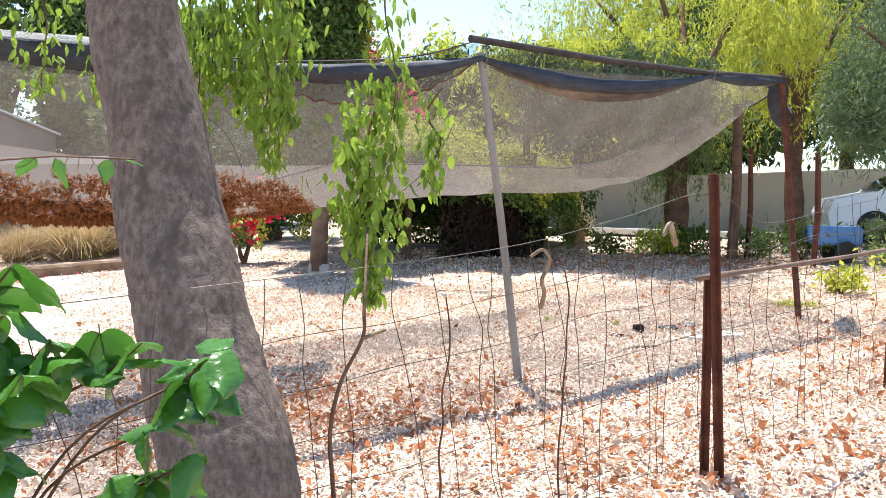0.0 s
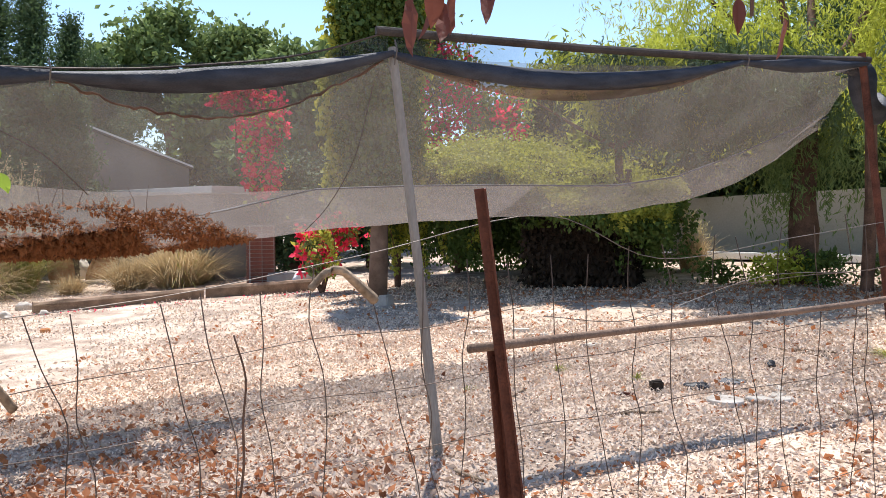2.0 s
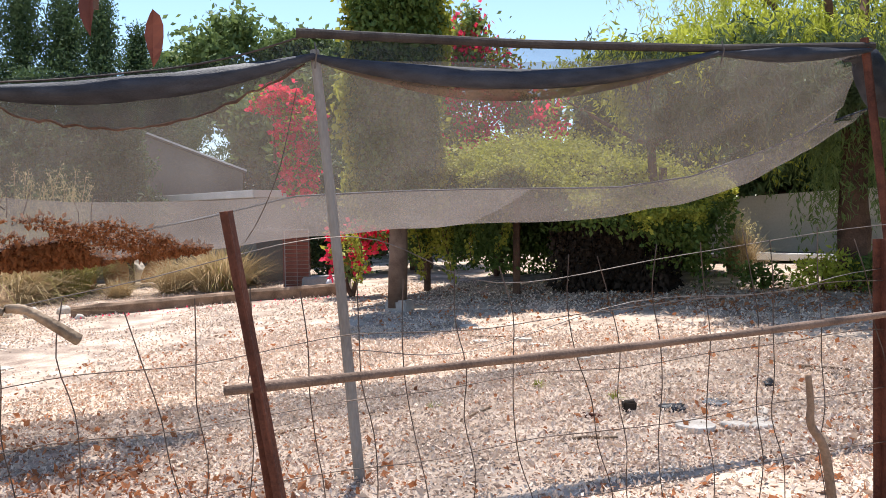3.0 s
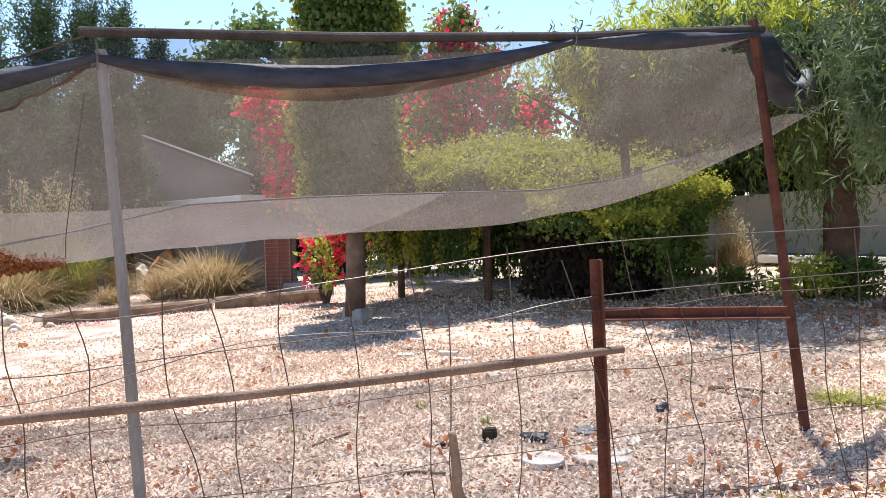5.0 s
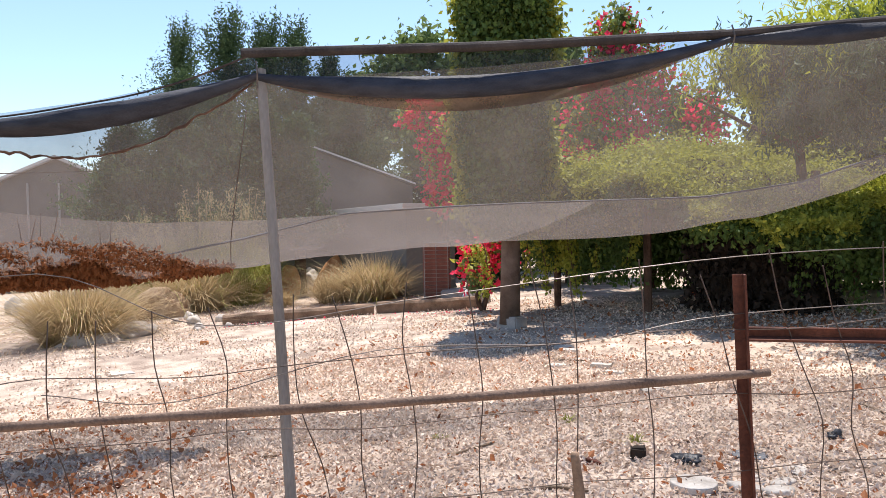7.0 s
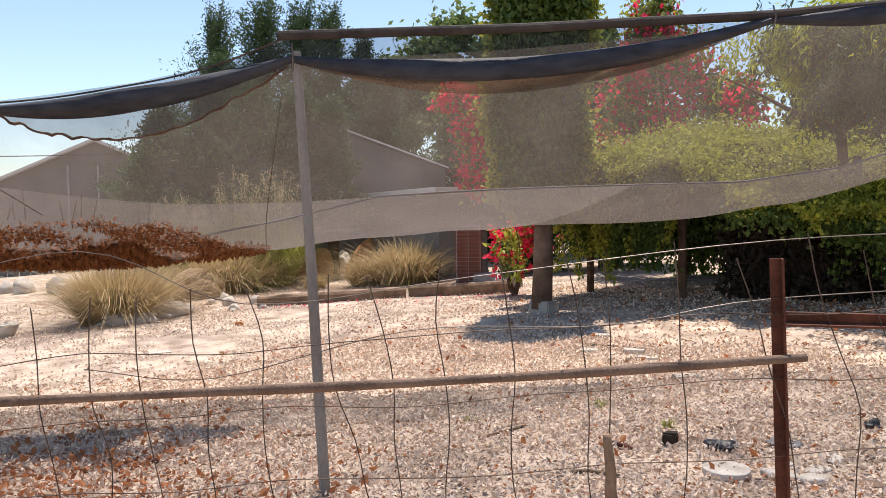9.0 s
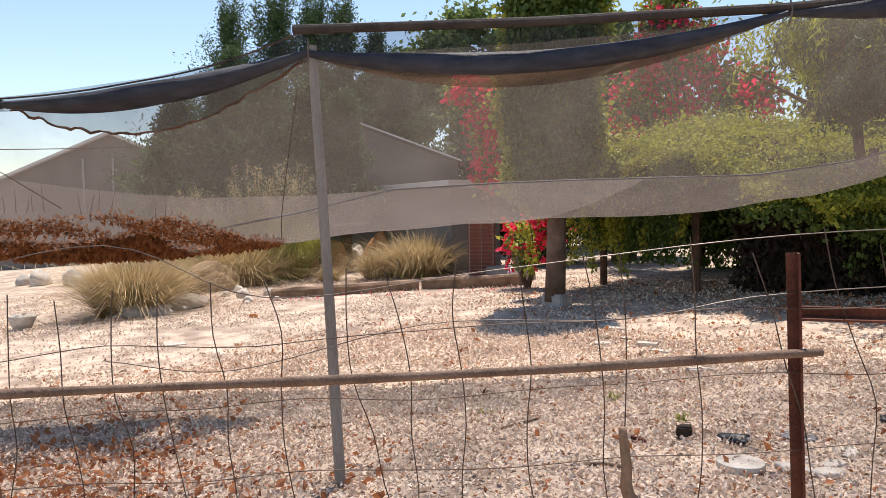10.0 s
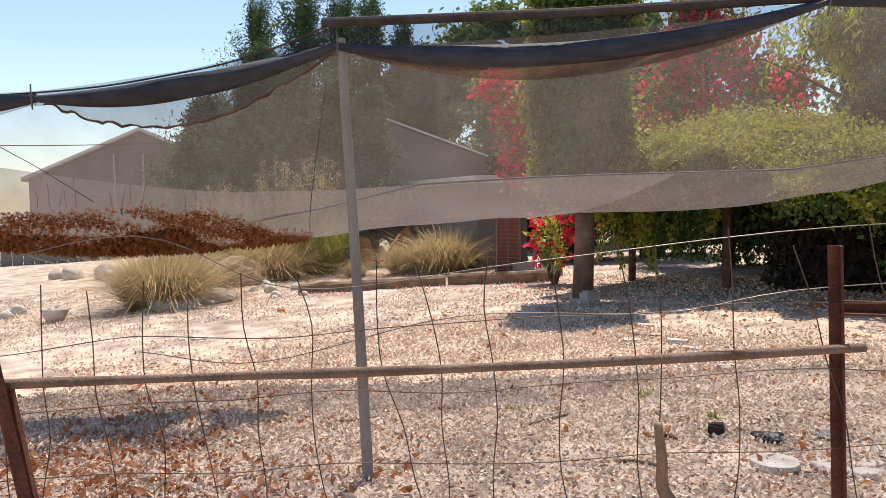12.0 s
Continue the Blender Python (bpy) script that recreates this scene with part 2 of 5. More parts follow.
def leaf_cloud(centres, size, aspect=0.5, droop=0.0, spread=0.4, ways=None):
    """One four-cornered, slightly folded leaf at each centre. droop: how far the tips point down; ways: given directions."""
    c = np.asarray(centres, float)
    n = len(c)
    d = rng.normal(size=(n, 3)) if ways is None else np.asarray(ways, float) + rng.normal(size=(n, 3)) * 0.25
    d[:, 2] -= droop * 2.0
    d /= np.linalg.norm(d, axis=1)[:, None]
    s = np.cross(d, rng.normal(size=(n, 3)))
    s /= np.linalg.norm(s, axis=1)[:, None] + 1e-9
    up = np.cross(s, d)
    ln = (size * (1 - spread + 2 * spread * rng.random(n)))[:, None]
    v = np.stack([c, c + d * ln * 0.45 + s * ln * aspect * 0.5 + up * ln * 0.08, c + d * ln, c + d * ln * 0.45 - s * ln * aspect * 0.5 + up * ln * 0.08], axis=1).reshape(-1, 3)
    f = np.arange(n * 4).reshape(-1, 4)
    return v.tolist(), f.tolist()


def cloud_points(n, centre, radii, shell=0.55, lumps=9, seed=1):
    """Points in an uneven crown: many clumps inside an ellipsoid, with gaps between them."""
    r = np.random.default_rng(seed)
    k = r.normal(size=(lumps, 3))
    k /= np.linalg.norm(k, axis=1)[:, None]
    k *= (shell + (1 - shell) * r.random(lumps))[:, None]
    which = r.integers(0, lumps, n)
    p = k[which] + r.normal(size=(n, 3)) * (0.9 / lumps ** 0.5) * (0.6 + 0.8 * r.random(lumps))[which][:, None]
    return p * np.asarray(radii) + np.asarray(centre)


# ---- ground ----
def build_ground():
    xs = np.concatenate([[-600, -300, -150, -80, -50, -35, -25, -18], np.arange(-14, 8.01, 0.12), [10, 13, 18, 26, 40, 70, 150, 300, 600]])
    ys = np.concatenate([[-600, -300, -150, -60, -25, -12, -7, -4], np.arange(-2.4, 16.01, 0.12), [17, 18.5, 21, 26, 35, 60, 120, 300, 600]])
    verts = []
    for y in ys:
        for x in xs:
            near = -14.5 < x < 8.5 and -3 < y < 16.5
            b = 0.05 * noise.noise(Vector((x * 0.45, y * 0.45, 0))) + (0.016 * noise.noise(Vector((x * 2.3, y * 2.3, 3))) + 0.010 * noise.noise(Vector((x * 6.5, y * 6.5, 8))) if near else 0)
            verts.append((x, y, ground_z(x, y) + b))
    w = len(xs)
    faces = [(j * w + i, j * w + i + 1, (j + 1) * w + i + 1, (j + 1) * w + i) for j in range(len(ys) - 1) for i in range(w - 1)]
    return solo("ground", (verts, faces), M_GROUND, "dry pale sandy ground with grit and scattered leaf litter", "ground", kind="structure", smooth=True)


def lay(x, y):
    """The height of the uneven ground."""
    return ground_z(x, y) + 0.05 * noise.noise(Vector((x * 0.45, y * 0.45, 0))) + 0.016 * noise.noise(Vector((x * 2.3, y * 2.3, 3))) + 0.010 * noise.noise(Vector((x * 6.5, y * 6.5, 8)))


build_ground()

# ---- shade canopy: front rail from corner C to corner R; s runs along it, d away from the path ----
CANOPY = Vector((0.191, 4.792, 0))
ALONG, BACK = Vector((0.7557, 0.6549, 0)), Vector((-0.6549, 0.7557, 0))


def span(s, d, z):
    p = CANOPY + ALONG * s + BACK * d
    return Vector((p.x, p.y, z))


def table(x, knots):
    return float(np.interp(x, [k[0] for k in knots], [k[1] for k in knots]))


FRONT_Z = ((-6.5, 2.16), (-4.0, 2.12), (-1.9, 2.12), (-1.0, 2.20), (0, 2.36), (1.3, 2.40), (2.65, 2.48), (3.84, 2.55))
TROUGH_Z = ((-6.5, 1.35), (-4.5, 1.19), (-3.4, 1.13), (-2.2, 1.095), (-1.0, 1.18), (0, 1.28), (0.75, 1.33), (1.4, 1.385), (2.1, 1.405), (2.7, 1.42), (3.3, 1.54), (4.0, 1.74), (4.5, 1.95), (5.0, 2.3))
REAR_Z = ((-6.5, 2.15), (-4.2, 1.87), (-3.6, 1.78), (-3.0, 1.70), (-2.4, 1.635), (-1.86, 1.595), (-0.75, 1.6), (0.3, 1.655), (1.0, 1.685), (1.6, 1.70), (3.3, 1.72), (4.2, 1.84), (5.2, 2.14), (6.2, 2.5), (7.4, 2.86))


def net_point(u, w):
    """u: 0 at the left to 1 at the right; w: 0 at the front rail to 1 at the rear edge."""
    sf, st, sr = -6.5 + 10.34 * u, -6.5 + 11.5 * u ** 1.02, -6.5 + 13.3 * u ** 1.06
    dr = 2.7 + 0.6 * max(0, (sr - 3.3) / 4.1)
    f, r = span(sf, 0.02, table(sf, FRONT_Z)), span(sr, dr, table(sr, REAR_Z))
    t = span(st, 1.6 + 0.1 * max(0, u - 0.75) * 4, table(st, TROUGH_Z))
    a = 0.59
    if w < a:
        k = w / a
        p = f.lerp(t, k)
        p.z = t.z + (f.z - t.z) * (1 - k) ** 1.75
    else:
        k = (w - a) / (1 - a)
        p = t.lerp(r, k)
        p.z = t.z + (r.z - t.z) * k ** 1.6
    ripple = 0.012 * noise.noise(Vector((p.x * 2.2, p.y * 2.2, 5))) + 0.02 * noise.noise(Vector((p.x * 0.8, p.y * 0.8, 1)))
    p.z += ripple * math.sin(math.pi * w) * 1.4
    tight = max(0.0, min(1.0, (u - 0.62) / 0.3))
    p.z += tight * 0.022 * math.sin(w * 26 + u * 9 + 2 * noise.noise(Vector((u * 9, w * 5, 4)))) * math.sin(math.pi * w) ** 0.6
    p.z += 0.012 * noise.noise(Vector((u * 30 + w * 14, w * 11 - u * 6, 9))) * math.sin(math.pi * w)
    return p


canopy = thing("shade_canopy", (CANOPY.x, CANOPY.y, ground_z(CANOPY.x, CANOPY.y)), "sagging brown-grey shade net canopy slung between beam and poles", "canopy")
INV = canopy.matrix_world.inverted()


def to_canopy(geo):
    return [INV @ Vector(v) for v in geo[0]], geo[1]


NU, NW = 150, 40
verts = [net_point(i / NU, j / NW) for j in range(NW + 1) for i in range(NU + 1)]
faces = [(j * (NU + 1) + i, j * (NU + 1) + i + 1, (j + 1) * (NU + 1) + i + 1, (j + 1) * (NU + 1) + i) for j in range(NW) for i in range(NU)]
LAST = 102  # the doubled strip ends here
single = [f for k, f in enumerate(faces) if k < 24 * NU or k % NU >= LAST]
double = [f for k, f in enumerate(faces) if k >= 24 * NU and k % NU < LAST]
for name, some, mat, label in (("net", single, M_NET, "sagging translucent shade net"), ("net_fold", double, M_NET_DOUBLE, "doubled pale strip of shade net")):
    used = sorted({k for f in some for k in f})
    where = {k: n for n, k in enumerate(used)}
    part(name, to_canopy(([verts[k] for k in used], [tuple(where[k] for k in f) for f in some])), mat, canopy, label, smooth=True)
part("hem", to_canopy(tube([net_point(u, 0.64 + 0.36 * min(1, max(0, (u - 0.36) / 0.15)) ** 0.8) for u in (0.36 + 0.64 * i / 80 for i in range(81))], 0.011, 6, 0.4)), M_NET_DARK, canopy, "dark rear hem cord")
part("beam", to_canopy(tube([span(-0.1, 0, 2.515), span(1.3, 0, 2.51), span(2.65, 0, 2.535), span(3.9, 0, 2.605)], 0.028, 10, 0.05)), M_BEAM, canopy, "weathered dark top beam")
part("tie_wire", to_canopy(tube(curve_points([span(-0.05, 0, 2.5), span(-0.5, 0, 2.35), span(-1.0, 0, 2.255), span(-1.9, 0, 2.17), span(-4, 0, 2.15), span(-6.5, 0, 2.2)]), 0.006, 6)), M_WIRE, canopy, "taut hem wire")


def swag(ends, sag, thick, tall, off=0.0, seed=0.0):
    """A bunched length of net hung between two ties."""
    (s0, z0), (s1, z1) = ends
    rows, n, rings = 40, 14, []
    verts, faces = [], []
    for i in range(rows + 1):
        k = i / rows
        belly = math.sin(math.pi * k) ** 0.9
        z = z0 + (z1 - z0) * k - sag * 4 * k * (1 - k)
        hh, tt = tall * (0.32 + 0.68 * belly), thick * (0.5 + 0.5 * belly)
        c = span(s0 + (s1 - s0) * k, off - 0.02, z)
        for a in range(n):
            ang = 2 * math.pi * a / n
            fold = 1 + 0.28 * noise.noise(Vector((k * 2.5 + seed, math.cos(ang) * 1.3, math.sin(ang) * 1.3 + seed))) + 0.12 * math.sin(ang * 5 + k * 7 + seed)
            verts.append(c + BACK * (math.cos(ang) * tt * fold) + Vector((0, 0, math.sin(ang) * hh * 0.5 * fold)))
    for i in range(rows):
        for a in range(n):
            faces.append((i * n + a, i * n + (a + 1) % n, (i + 1) * n + (a + 1) % n, (i + 1) * n + a))
    return verts, faces


def flap(ends, top_sag, low_sag, off, seed=0.0, ragged=0.0):
    """A loose hanging strip of net below a swag."""
    (s0, z0), (s1, z1) = ends
    verts, faces, n = [], [], 60
    for i in range(n + 1):
        k = i / n
        base = z0 + (z1 - z0) * k
        hi, lo = base - top_sag * 4 * k * (1 - k), base - low_sag * 4 * k * (1 - k)
        lo += ragged * abs(noise.noise(Vector((k * 14 + seed, seed, 0))))
        for j in range(5):
            q = j / 4
            verts.append(span(s0 + (s1 - s0) * k, off + 0.03 * math.sin(q * 3 + k * 9 + seed) * math.sin(math.pi * k), hi + (lo - hi) * q))
    for i in range(n):
        for j in range(4):
            faces.append((i * 5 + j, i * 5 + 5 + j, i * 5 + 6 + j, i * 5 + 1 + j))
    return verts, faces


SWAGS = (((-6.4, 2.2), (-3.9, 2.14), 0.10, 0.05, 0.17), ((-3.9, 2.14), (-1.9, 2.135), 0.05, 0.055, 0.17), ((-1.9, 2.13), (0.0, 2.38), 0.085, 0.055, 0.135), ((0.0, 2.37), (2.65, 2.5), 0.15, 0.055, 0.125), ((2.65, 2.5), (3.86, 2.57), 0.02, 0.04, 0.09))
for i, (p0, p1, sag, thick, tall) in enumerate(SWAGS):
    part("bunched_net", to_canopy(swag((p0, p1), sag, thick, tall, 0, i * 3.1)), M_NET_DARK, canopy, "bunched black shade net", smooth=True)
for i, (p0, p1, hi, lo, ragged) in enumerate((((-1.88, 2.10), (-0.05, 2.34), 0.08, 0.27, 0.05), ((0.05, 2.34), (2.6, 2.48), 0.15, 0.25, 0.0), ((-3.9, 2.1), (-1.92, 2.1), 0.04, 0.13, 0.02))):
    geo = flap((p0, p1), hi, lo, 0.015, i * 1.7, ragged)
    part("net_flap", to_canopy(geo), M_NET_BROWN if i == 1 else M_NET_UNLIT, canopy, "loose dusty strip of net", smooth=True)
    if i == 0:
        part("flap_hem", to_canopy(tube([Vector(v) for v in geo[0][4::5]], [0.006 + 0.008 * abs(noise.noise(Vector((k * 0.9, 0, 0)))) for k in range(61)], 7, 1.0)), M_BARK_RED, canopy, "ragged brown hem with caught leaf crumbs")
verts, faces = [], []
for i in range(41):
    k = i / 40
    s = 0.02 + 2.63 * k
    top = 2.485 + 0.02 * k
    for j in range(4):
        verts.append(span(s, 0.012, top + (2.37 + 0.13 * k - 0.155 * 4 * k * (1 - k) - top) * j / 3))
faces = [(i * 4 + j, i * 4 + 4 + j, i * 4 + 5 + j, i * 4 + 1 + j) for i in range(40) for j in range(3)]
part("net_valance", to_canopy((verts, faces)), M_NET_UNLIT, canopy, "thin strip of net under the beam", smooth=True)

WIRE_TOP = ((-6.5, 2.2), (-4.0, 2.155), (-1.9, 2.18), (-1.0, 2.265), (-0.5, 2.36), (0.0, 2.5))
verts = []
for i in range(61):
    a = -6.4 + 6.38 * i / 60
    hi = table(a, WIRE_TOP)
    lo = min(hi - 0.015, table(a, FRONT_Z) - 0.03)
    verts += [span(a, 0.01 + 0.01 * math.sin(a * 7 + j), hi + (lo - hi) * j / 3) for j in range(4)]
part("net_valance", to_canopy((verts, [(i * 4 + j, i * 4 + 4 + j, i * 4 + 5 + j, i * 4 + 1 + j) for i in range(60) for j in range(3)])), M_NET_UNLIT, canopy, "thin dark strip of net below the hem wire", smooth=True)
for points in (((-2.45, -0.03, 2.02), (-2.2, 0.0, 1.86), (-1.95, 0.05, 1.71), (-1.75, 0.3, 1.5)), ((-0.1, 0.06, 2.2), (-0.2, 0.15, 1.75), (-0.32, 0.4, 1.45), (-0.42, 0.7, 1.28))):
    part("loose_cord", to_canopy(tube(curve_points([span(*p) for p in points], 5), 0.0028, 5)), M_WIRE, canopy, "thin dark cord hanging along the net")
p0, p1 = at_site(0.540, 4.686, -0.05), at_site(0.274, 4.898, 2.48)
part("pole", to_canopy(tube([p0, p0.lerp(p1, 0.5) + Vector((0.01, 0, 0)), p1], [0.032, 0.03, 0.028], 12)), M_PIPE, canopy, "grey upright pipe")
p0, p1 = at_site(3.372, 7.34, -0.05), at_site(3.17, 7.41, 2.52)
part("corner_post", to_canopy(tube([p0, p0.lerp(p1, 0.5), p1], [0.032, 0.03, 0.029], 10, 0.1)), M_RUST, canopy, "rust-brown corner post")
for x, y, top, r, mat in ((3.80, 12.22, 2.62, 0.085, M_BARK_RED), (4.10, 12.5, 1.9, 0.045, M_RUST), (4.75, 11.2, 1.8, 0.045, M_RUST)):
    q = Vector((x, y, ground_z(x, y) - 0.05))
    part("rear_post", to_canopy(tube([q, q + Vector((0.03, 0, top * 0.5)), q + Vector((0.0, 0.02, top))], [r, r * 0.95, r * 0.9], 10, 0.15)), mat, canopy, "dark rear support post")
a, b = span(3.84, 0, 2.56), Vector((3.78, 12.2, 2.9))
part("side_wire", to_canopy(tube([a.lerp(b, k / 10) - Vector((0, 0, 0.25 * 4 * k / 10 * (1 - k / 10) * 0.4)) for k in range(11)], 0.012, 6)), M_NET_DARK, canopy, "side hem cord")
k0, kr, kb = Vector((3.05, 7.43, 2.57)), Vector((0.854, 0.52, 0)), Vector((-0.52, 0.854, 0))
gather = curve_points([k0 + kr * x + kb * y + Vector((0, 0, z)) for x, y, z in ((-0.12, 0.0, 0.0), (0.02, 0.0, -0.01), (0.12, 0.06, -0.16), (0.25, 0.14, -0.29), (0.37, 0.2, -0.33), (0.47, 0.28, -0.24), (0.52, 0.4, -0.16))], 5)
part("gathered_corner", to_canopy(tube(gather, [0.05 + 0.035 * math.sin(math.pi * min(1, i / 26)) for i in range(len(gather))], 12, 0.9)), M_NET_DARK, canopy, "gathered dark net edge", smooth=True)
for off in (0.04, -0.03):
    strand = curve_points([k0 + kr * x + kb * y + Vector((0, 0, z)) for x, y, z in ((-0.2, 0, 0.02), (0.0, off, 0.05), (0.3, 0.2, -0.1 + off), (0.55, 0.45, -0.2))], 5)
    part("gathered_corner", to_canopy(tube(strand, 0.016, 7, 0.6)), M_NET_DARK, canopy, "twisted strand of net", smooth=True)
verts, n = [], 12
for i in range(n + 1):
    hi = (k0 + kr * 0.05).lerp(k0 + kr * 0.55 + kb * 0.5 + Vector((0, 0, -0.17)), i / n)
    lo = gather[min(len(gather) - 1, 8 + int(i / n * 20))]
    verts += [hi.lerp(lo, j / 4) + kb * 0.03 * math.sin(j + i) for j in range(5)]
part("side_net", to_canopy((verts, [(i * 5 + j, i * 5 + 5 + j, i * 5 + 6 + j, i * 5 + 1 + j) for i in range(n) for j in range(4)])), M_NET_UNLIT, canopy, "net hanging slack at the corner", smooth=True)
for s, z in ((-1.9, 2.16), (2.65, 2.52), (0.0, 2.4), (-3.9, 2.16)):
    part("tie", to_canopy(tube([span(s, -0.07, z + 0.05), span(s + 0.01, -0.085, z - 0.01), span(s, -0.06, z - 0.1)], 0.005, 5)), M_WIRE_PALE, canopy, "wire tie")
# dead leaves caught in the sag of the net
r = np.random.default_rng(11)
HEAP_TOP = ((-6.0, 1.15), (-5.0, 1.28), (-4.2, 1.29), (-3.6, 1.38), (-3.0, 1.46), (-2.5, 1.51), (-1.6, 1.48), (-1.2, 1.41), (-0.95, 1.31), (-0.7, 1.2))
pts = []
while len(pts) < 12000:
    u, w = r.uniform(0.03, 0.52), 0.59 - 0.30 * r.random() ** 1.6
    p = net_point(u, w)
    s = (p - CANOPY).dot(ALONG)
    top = table(s, HEAP_TOP) + 0.06 * noise.noise(Vector((s * 5, 0, 0))) - 0.05 * noise.noise(Vector((s * 17, 3, 0)))
    bare = noise.noise(Vector((s * 2.2, p.z * 14, 2)))
    if p.z < top and s < -0.7 and (p.z > top - 0.19 or bare > 0.2 or r.random() < 0.04) and noise.noise(Vector((s * 3.1, p.z * 9, 31))) > -0.22:
        pts.append(p - BACK * r.uniform(-0.05, 0.03) + Vector((0, 0, r.uniform(-0.01, 0.02))))
solo("leaf_heap", leaf_cloud(pts, 0.04, 0.55, 0.0, 0.4), M_HEAP, "heap of dead rust-brown leaves lying on the sagging net", "leaf litter", kind="stuff")
pts = []
while len(pts) < 15000:
    u, w = r.uniform(0.14, 0.45), 0.40 + 0.22 * r.random()
    p = net_point(u, w)
    s = (p - CANOPY).dot(ALONG)
    if r.random() < 0.25 + noise.noise(Vector((s * 1.6, w * 6, 12))) + math.exp(-((s + 2.2) / 0.8) ** 2) * 0.6:
        pts.append(p + Vector((0, 0, 0.004 + 0.02 * r.random())))
solo("leaf_heap", leaf_cloud(pts, 0.055, 0.6, 0.0, 0.4), M_HEAP, "thin layer of dead brown leaves spread on the net", "leaf litter", kind="stuff")
twigs = []
for i in range(11):
    s = r.uniform(-3.2, -1.2)
    p = net_point((s + 6.5) / 11.5, 0.42)
    p.z = table(s, HEAP_TOP) - 0.03
    q = p + Vector((r.uniform(-0.08, 0.08), r.uniform(-0.03, 0.03), r.uniform(0.1, 0.24)))
    twigs.append(tube([p, p.lerp(q, 0.5) + Vector((r.uniform(-0.03, 0.03), 0, 0)), q], [0.004, 0.003, 0.002], 5))
solo("dead_twigs", join(*twigs), M_BARK_RED, "thin dead twigs sticking up from the heap of leaves", "twigs", kind="stuff")

# ---- wire fence ----
FENCE_WAY = (Vector((3.1, 4.5, 0)) - Vector((1.58, 3.07, 0))).normalized()
FENCE_SIDE = Vector((-FENCE_WAY.y, FENCE_WAY.x, 0))


def fence_at(s, h, lean=0.0):
    """s metres along the fence from its middle post, h above the ground."""
    p = Vector((1.58, 3.07, 0)) + FENCE_WAY * s + FENCE_SIDE * lean
    return Vector((p.x, p.y, ground_z(p.x, p.y) + h))


fence = thing("wire_fence", fence_at(0, 0), "sagging rusty wire stock fence with bent stays between angle-iron posts", "fence")
FINV = fence.matrix_world.inverted()


def to_fence(geo):
    return [FINV @ Vector(v) for v in geo[0]], geo[1]


def fence_top(s):
    return table(s, ((-5, 1.16), (-3, 1.19), (-1.8, 1.22), (-0.8, 1.30), (0, 1.33), (2.07, 1.35), (5, 1.3)))


r = random.Random(5)
s = -4.6
while s < 4.6:
    pts, drift = [], 0.0
    top = fence_top(s) + r.uniform(-0.04, 0.05)
    for k in range(9):
        h = top * (1 - k / 8)
        drift += r.uniform(-0.036, 0.036)
        pts.append(fence_at(s + drift + (0.16 + 0.05 * math.sin(s * 3)) * k / 8, h, r.uniform(-0.015, 0.015)))
    part("stay", to_fence(tube(curve_points(pts, 3), 0.002, 5)), M_WIRE, fence)
    s += 0.172 + r.uniform(-0.014, 0.014)
for h, mat in ((0.06, M_WIRE), (0.24, M_WIRE), (0.43, M_WIRE), (0.62, M_WIRE), (0.81, M_WIRE), (0.98, M_WIRE)):
    pts = [fence_at(-4.8 + 9.6 * k / 60, h * fence_top(-4.8 + 9.6 * k / 60) / 1.15 + 0.025 * noise.noise(Vector((k * 0.35, h * 9, 0))), 0.012 * noise.noise(Vector((k * 0.4, 7, h)))) for k in range(61)]
    part("line_wire", to_fence(tube(curve_points(pts, 2), 0.0017, 5)), mat, fence)
for knots in (((-4.8, 1.22), (-3, 1.24), (-1.5, 1.27), (-0.7, 1.36), (0, 1.46), (0.5, 1.27), (1.2, 1.31), (2.07, 1.36), (3, 1.34), (4.8, 1.3)), ((0, 1.1), (0.4, 1.05), (1.0, 1.16), (1.6, 1.14), (2.07, 1.19), (3.2, 1.18), (4.8, 1.15))):
    part("top_wire", to_fence(tube(curve_points([fence_at(a, b, 0.01) for a, b in knots], 6), 0.0016, 5)), M_WIRE_PALE, fence)
base, mid, top = at_site(1.631, 2.87, 0.0), at_site(1.535, 2.765, 1.065), at_site(1.54, 2.685, 1.557)


def angle_iron(p, q, width, thick, turn):
    d = (q - p).normalized()
    a = Matrix.Rotation(radians(turn), 3, d) @ d.cross(Vector((0, 1, 0.2))).normalized()
    b = d.cross(a)
    prof = [(0, 0), (width, 0), (width, thick), (thick, thick), (thick, width), (0, width)]
    verts = [e + a * (x - width * 0.4) + b * (y - width * 0.4) for e in (p, q) for x, y in prof]
    faces = [(k, (k + 1) % 6, 6 + (k + 1) % 6, 6 + k) for k in range(6)] + [(5, 4, 3, 2, 1, 0), (6, 7, 8, 9, 10, 11)]
    return verts, faces


part("post", to_fence(angle_iron(base - Vector((0, 0, 0.15)), top, 0.036, 0.006, 20)), M_RUST, fence, "leaning rusty angle-iron post")
part("post", to_fence(angle_iron(at_site(1.547, 2.89, -0.15), mid, 0.036, 0.006, 60)), M_RUST, fence, "rusty angle-iron brace post")
part("post", to_fence(angle_iron(at_site(3.105, 4.55, -0.15), at_site(3.135, 4.545, 1.305), 0.036, 0.006, 30)), M_RUST, fence, "rusty angle-iron post")
part("iron_bar", to_fence(angle_iron(at_site(3.13, 4.56, 1.125), fence_at(2.755, 1.07), 0.034, 0.007, 0)), M_RUST, fence, "rusty angle-iron cross bar")
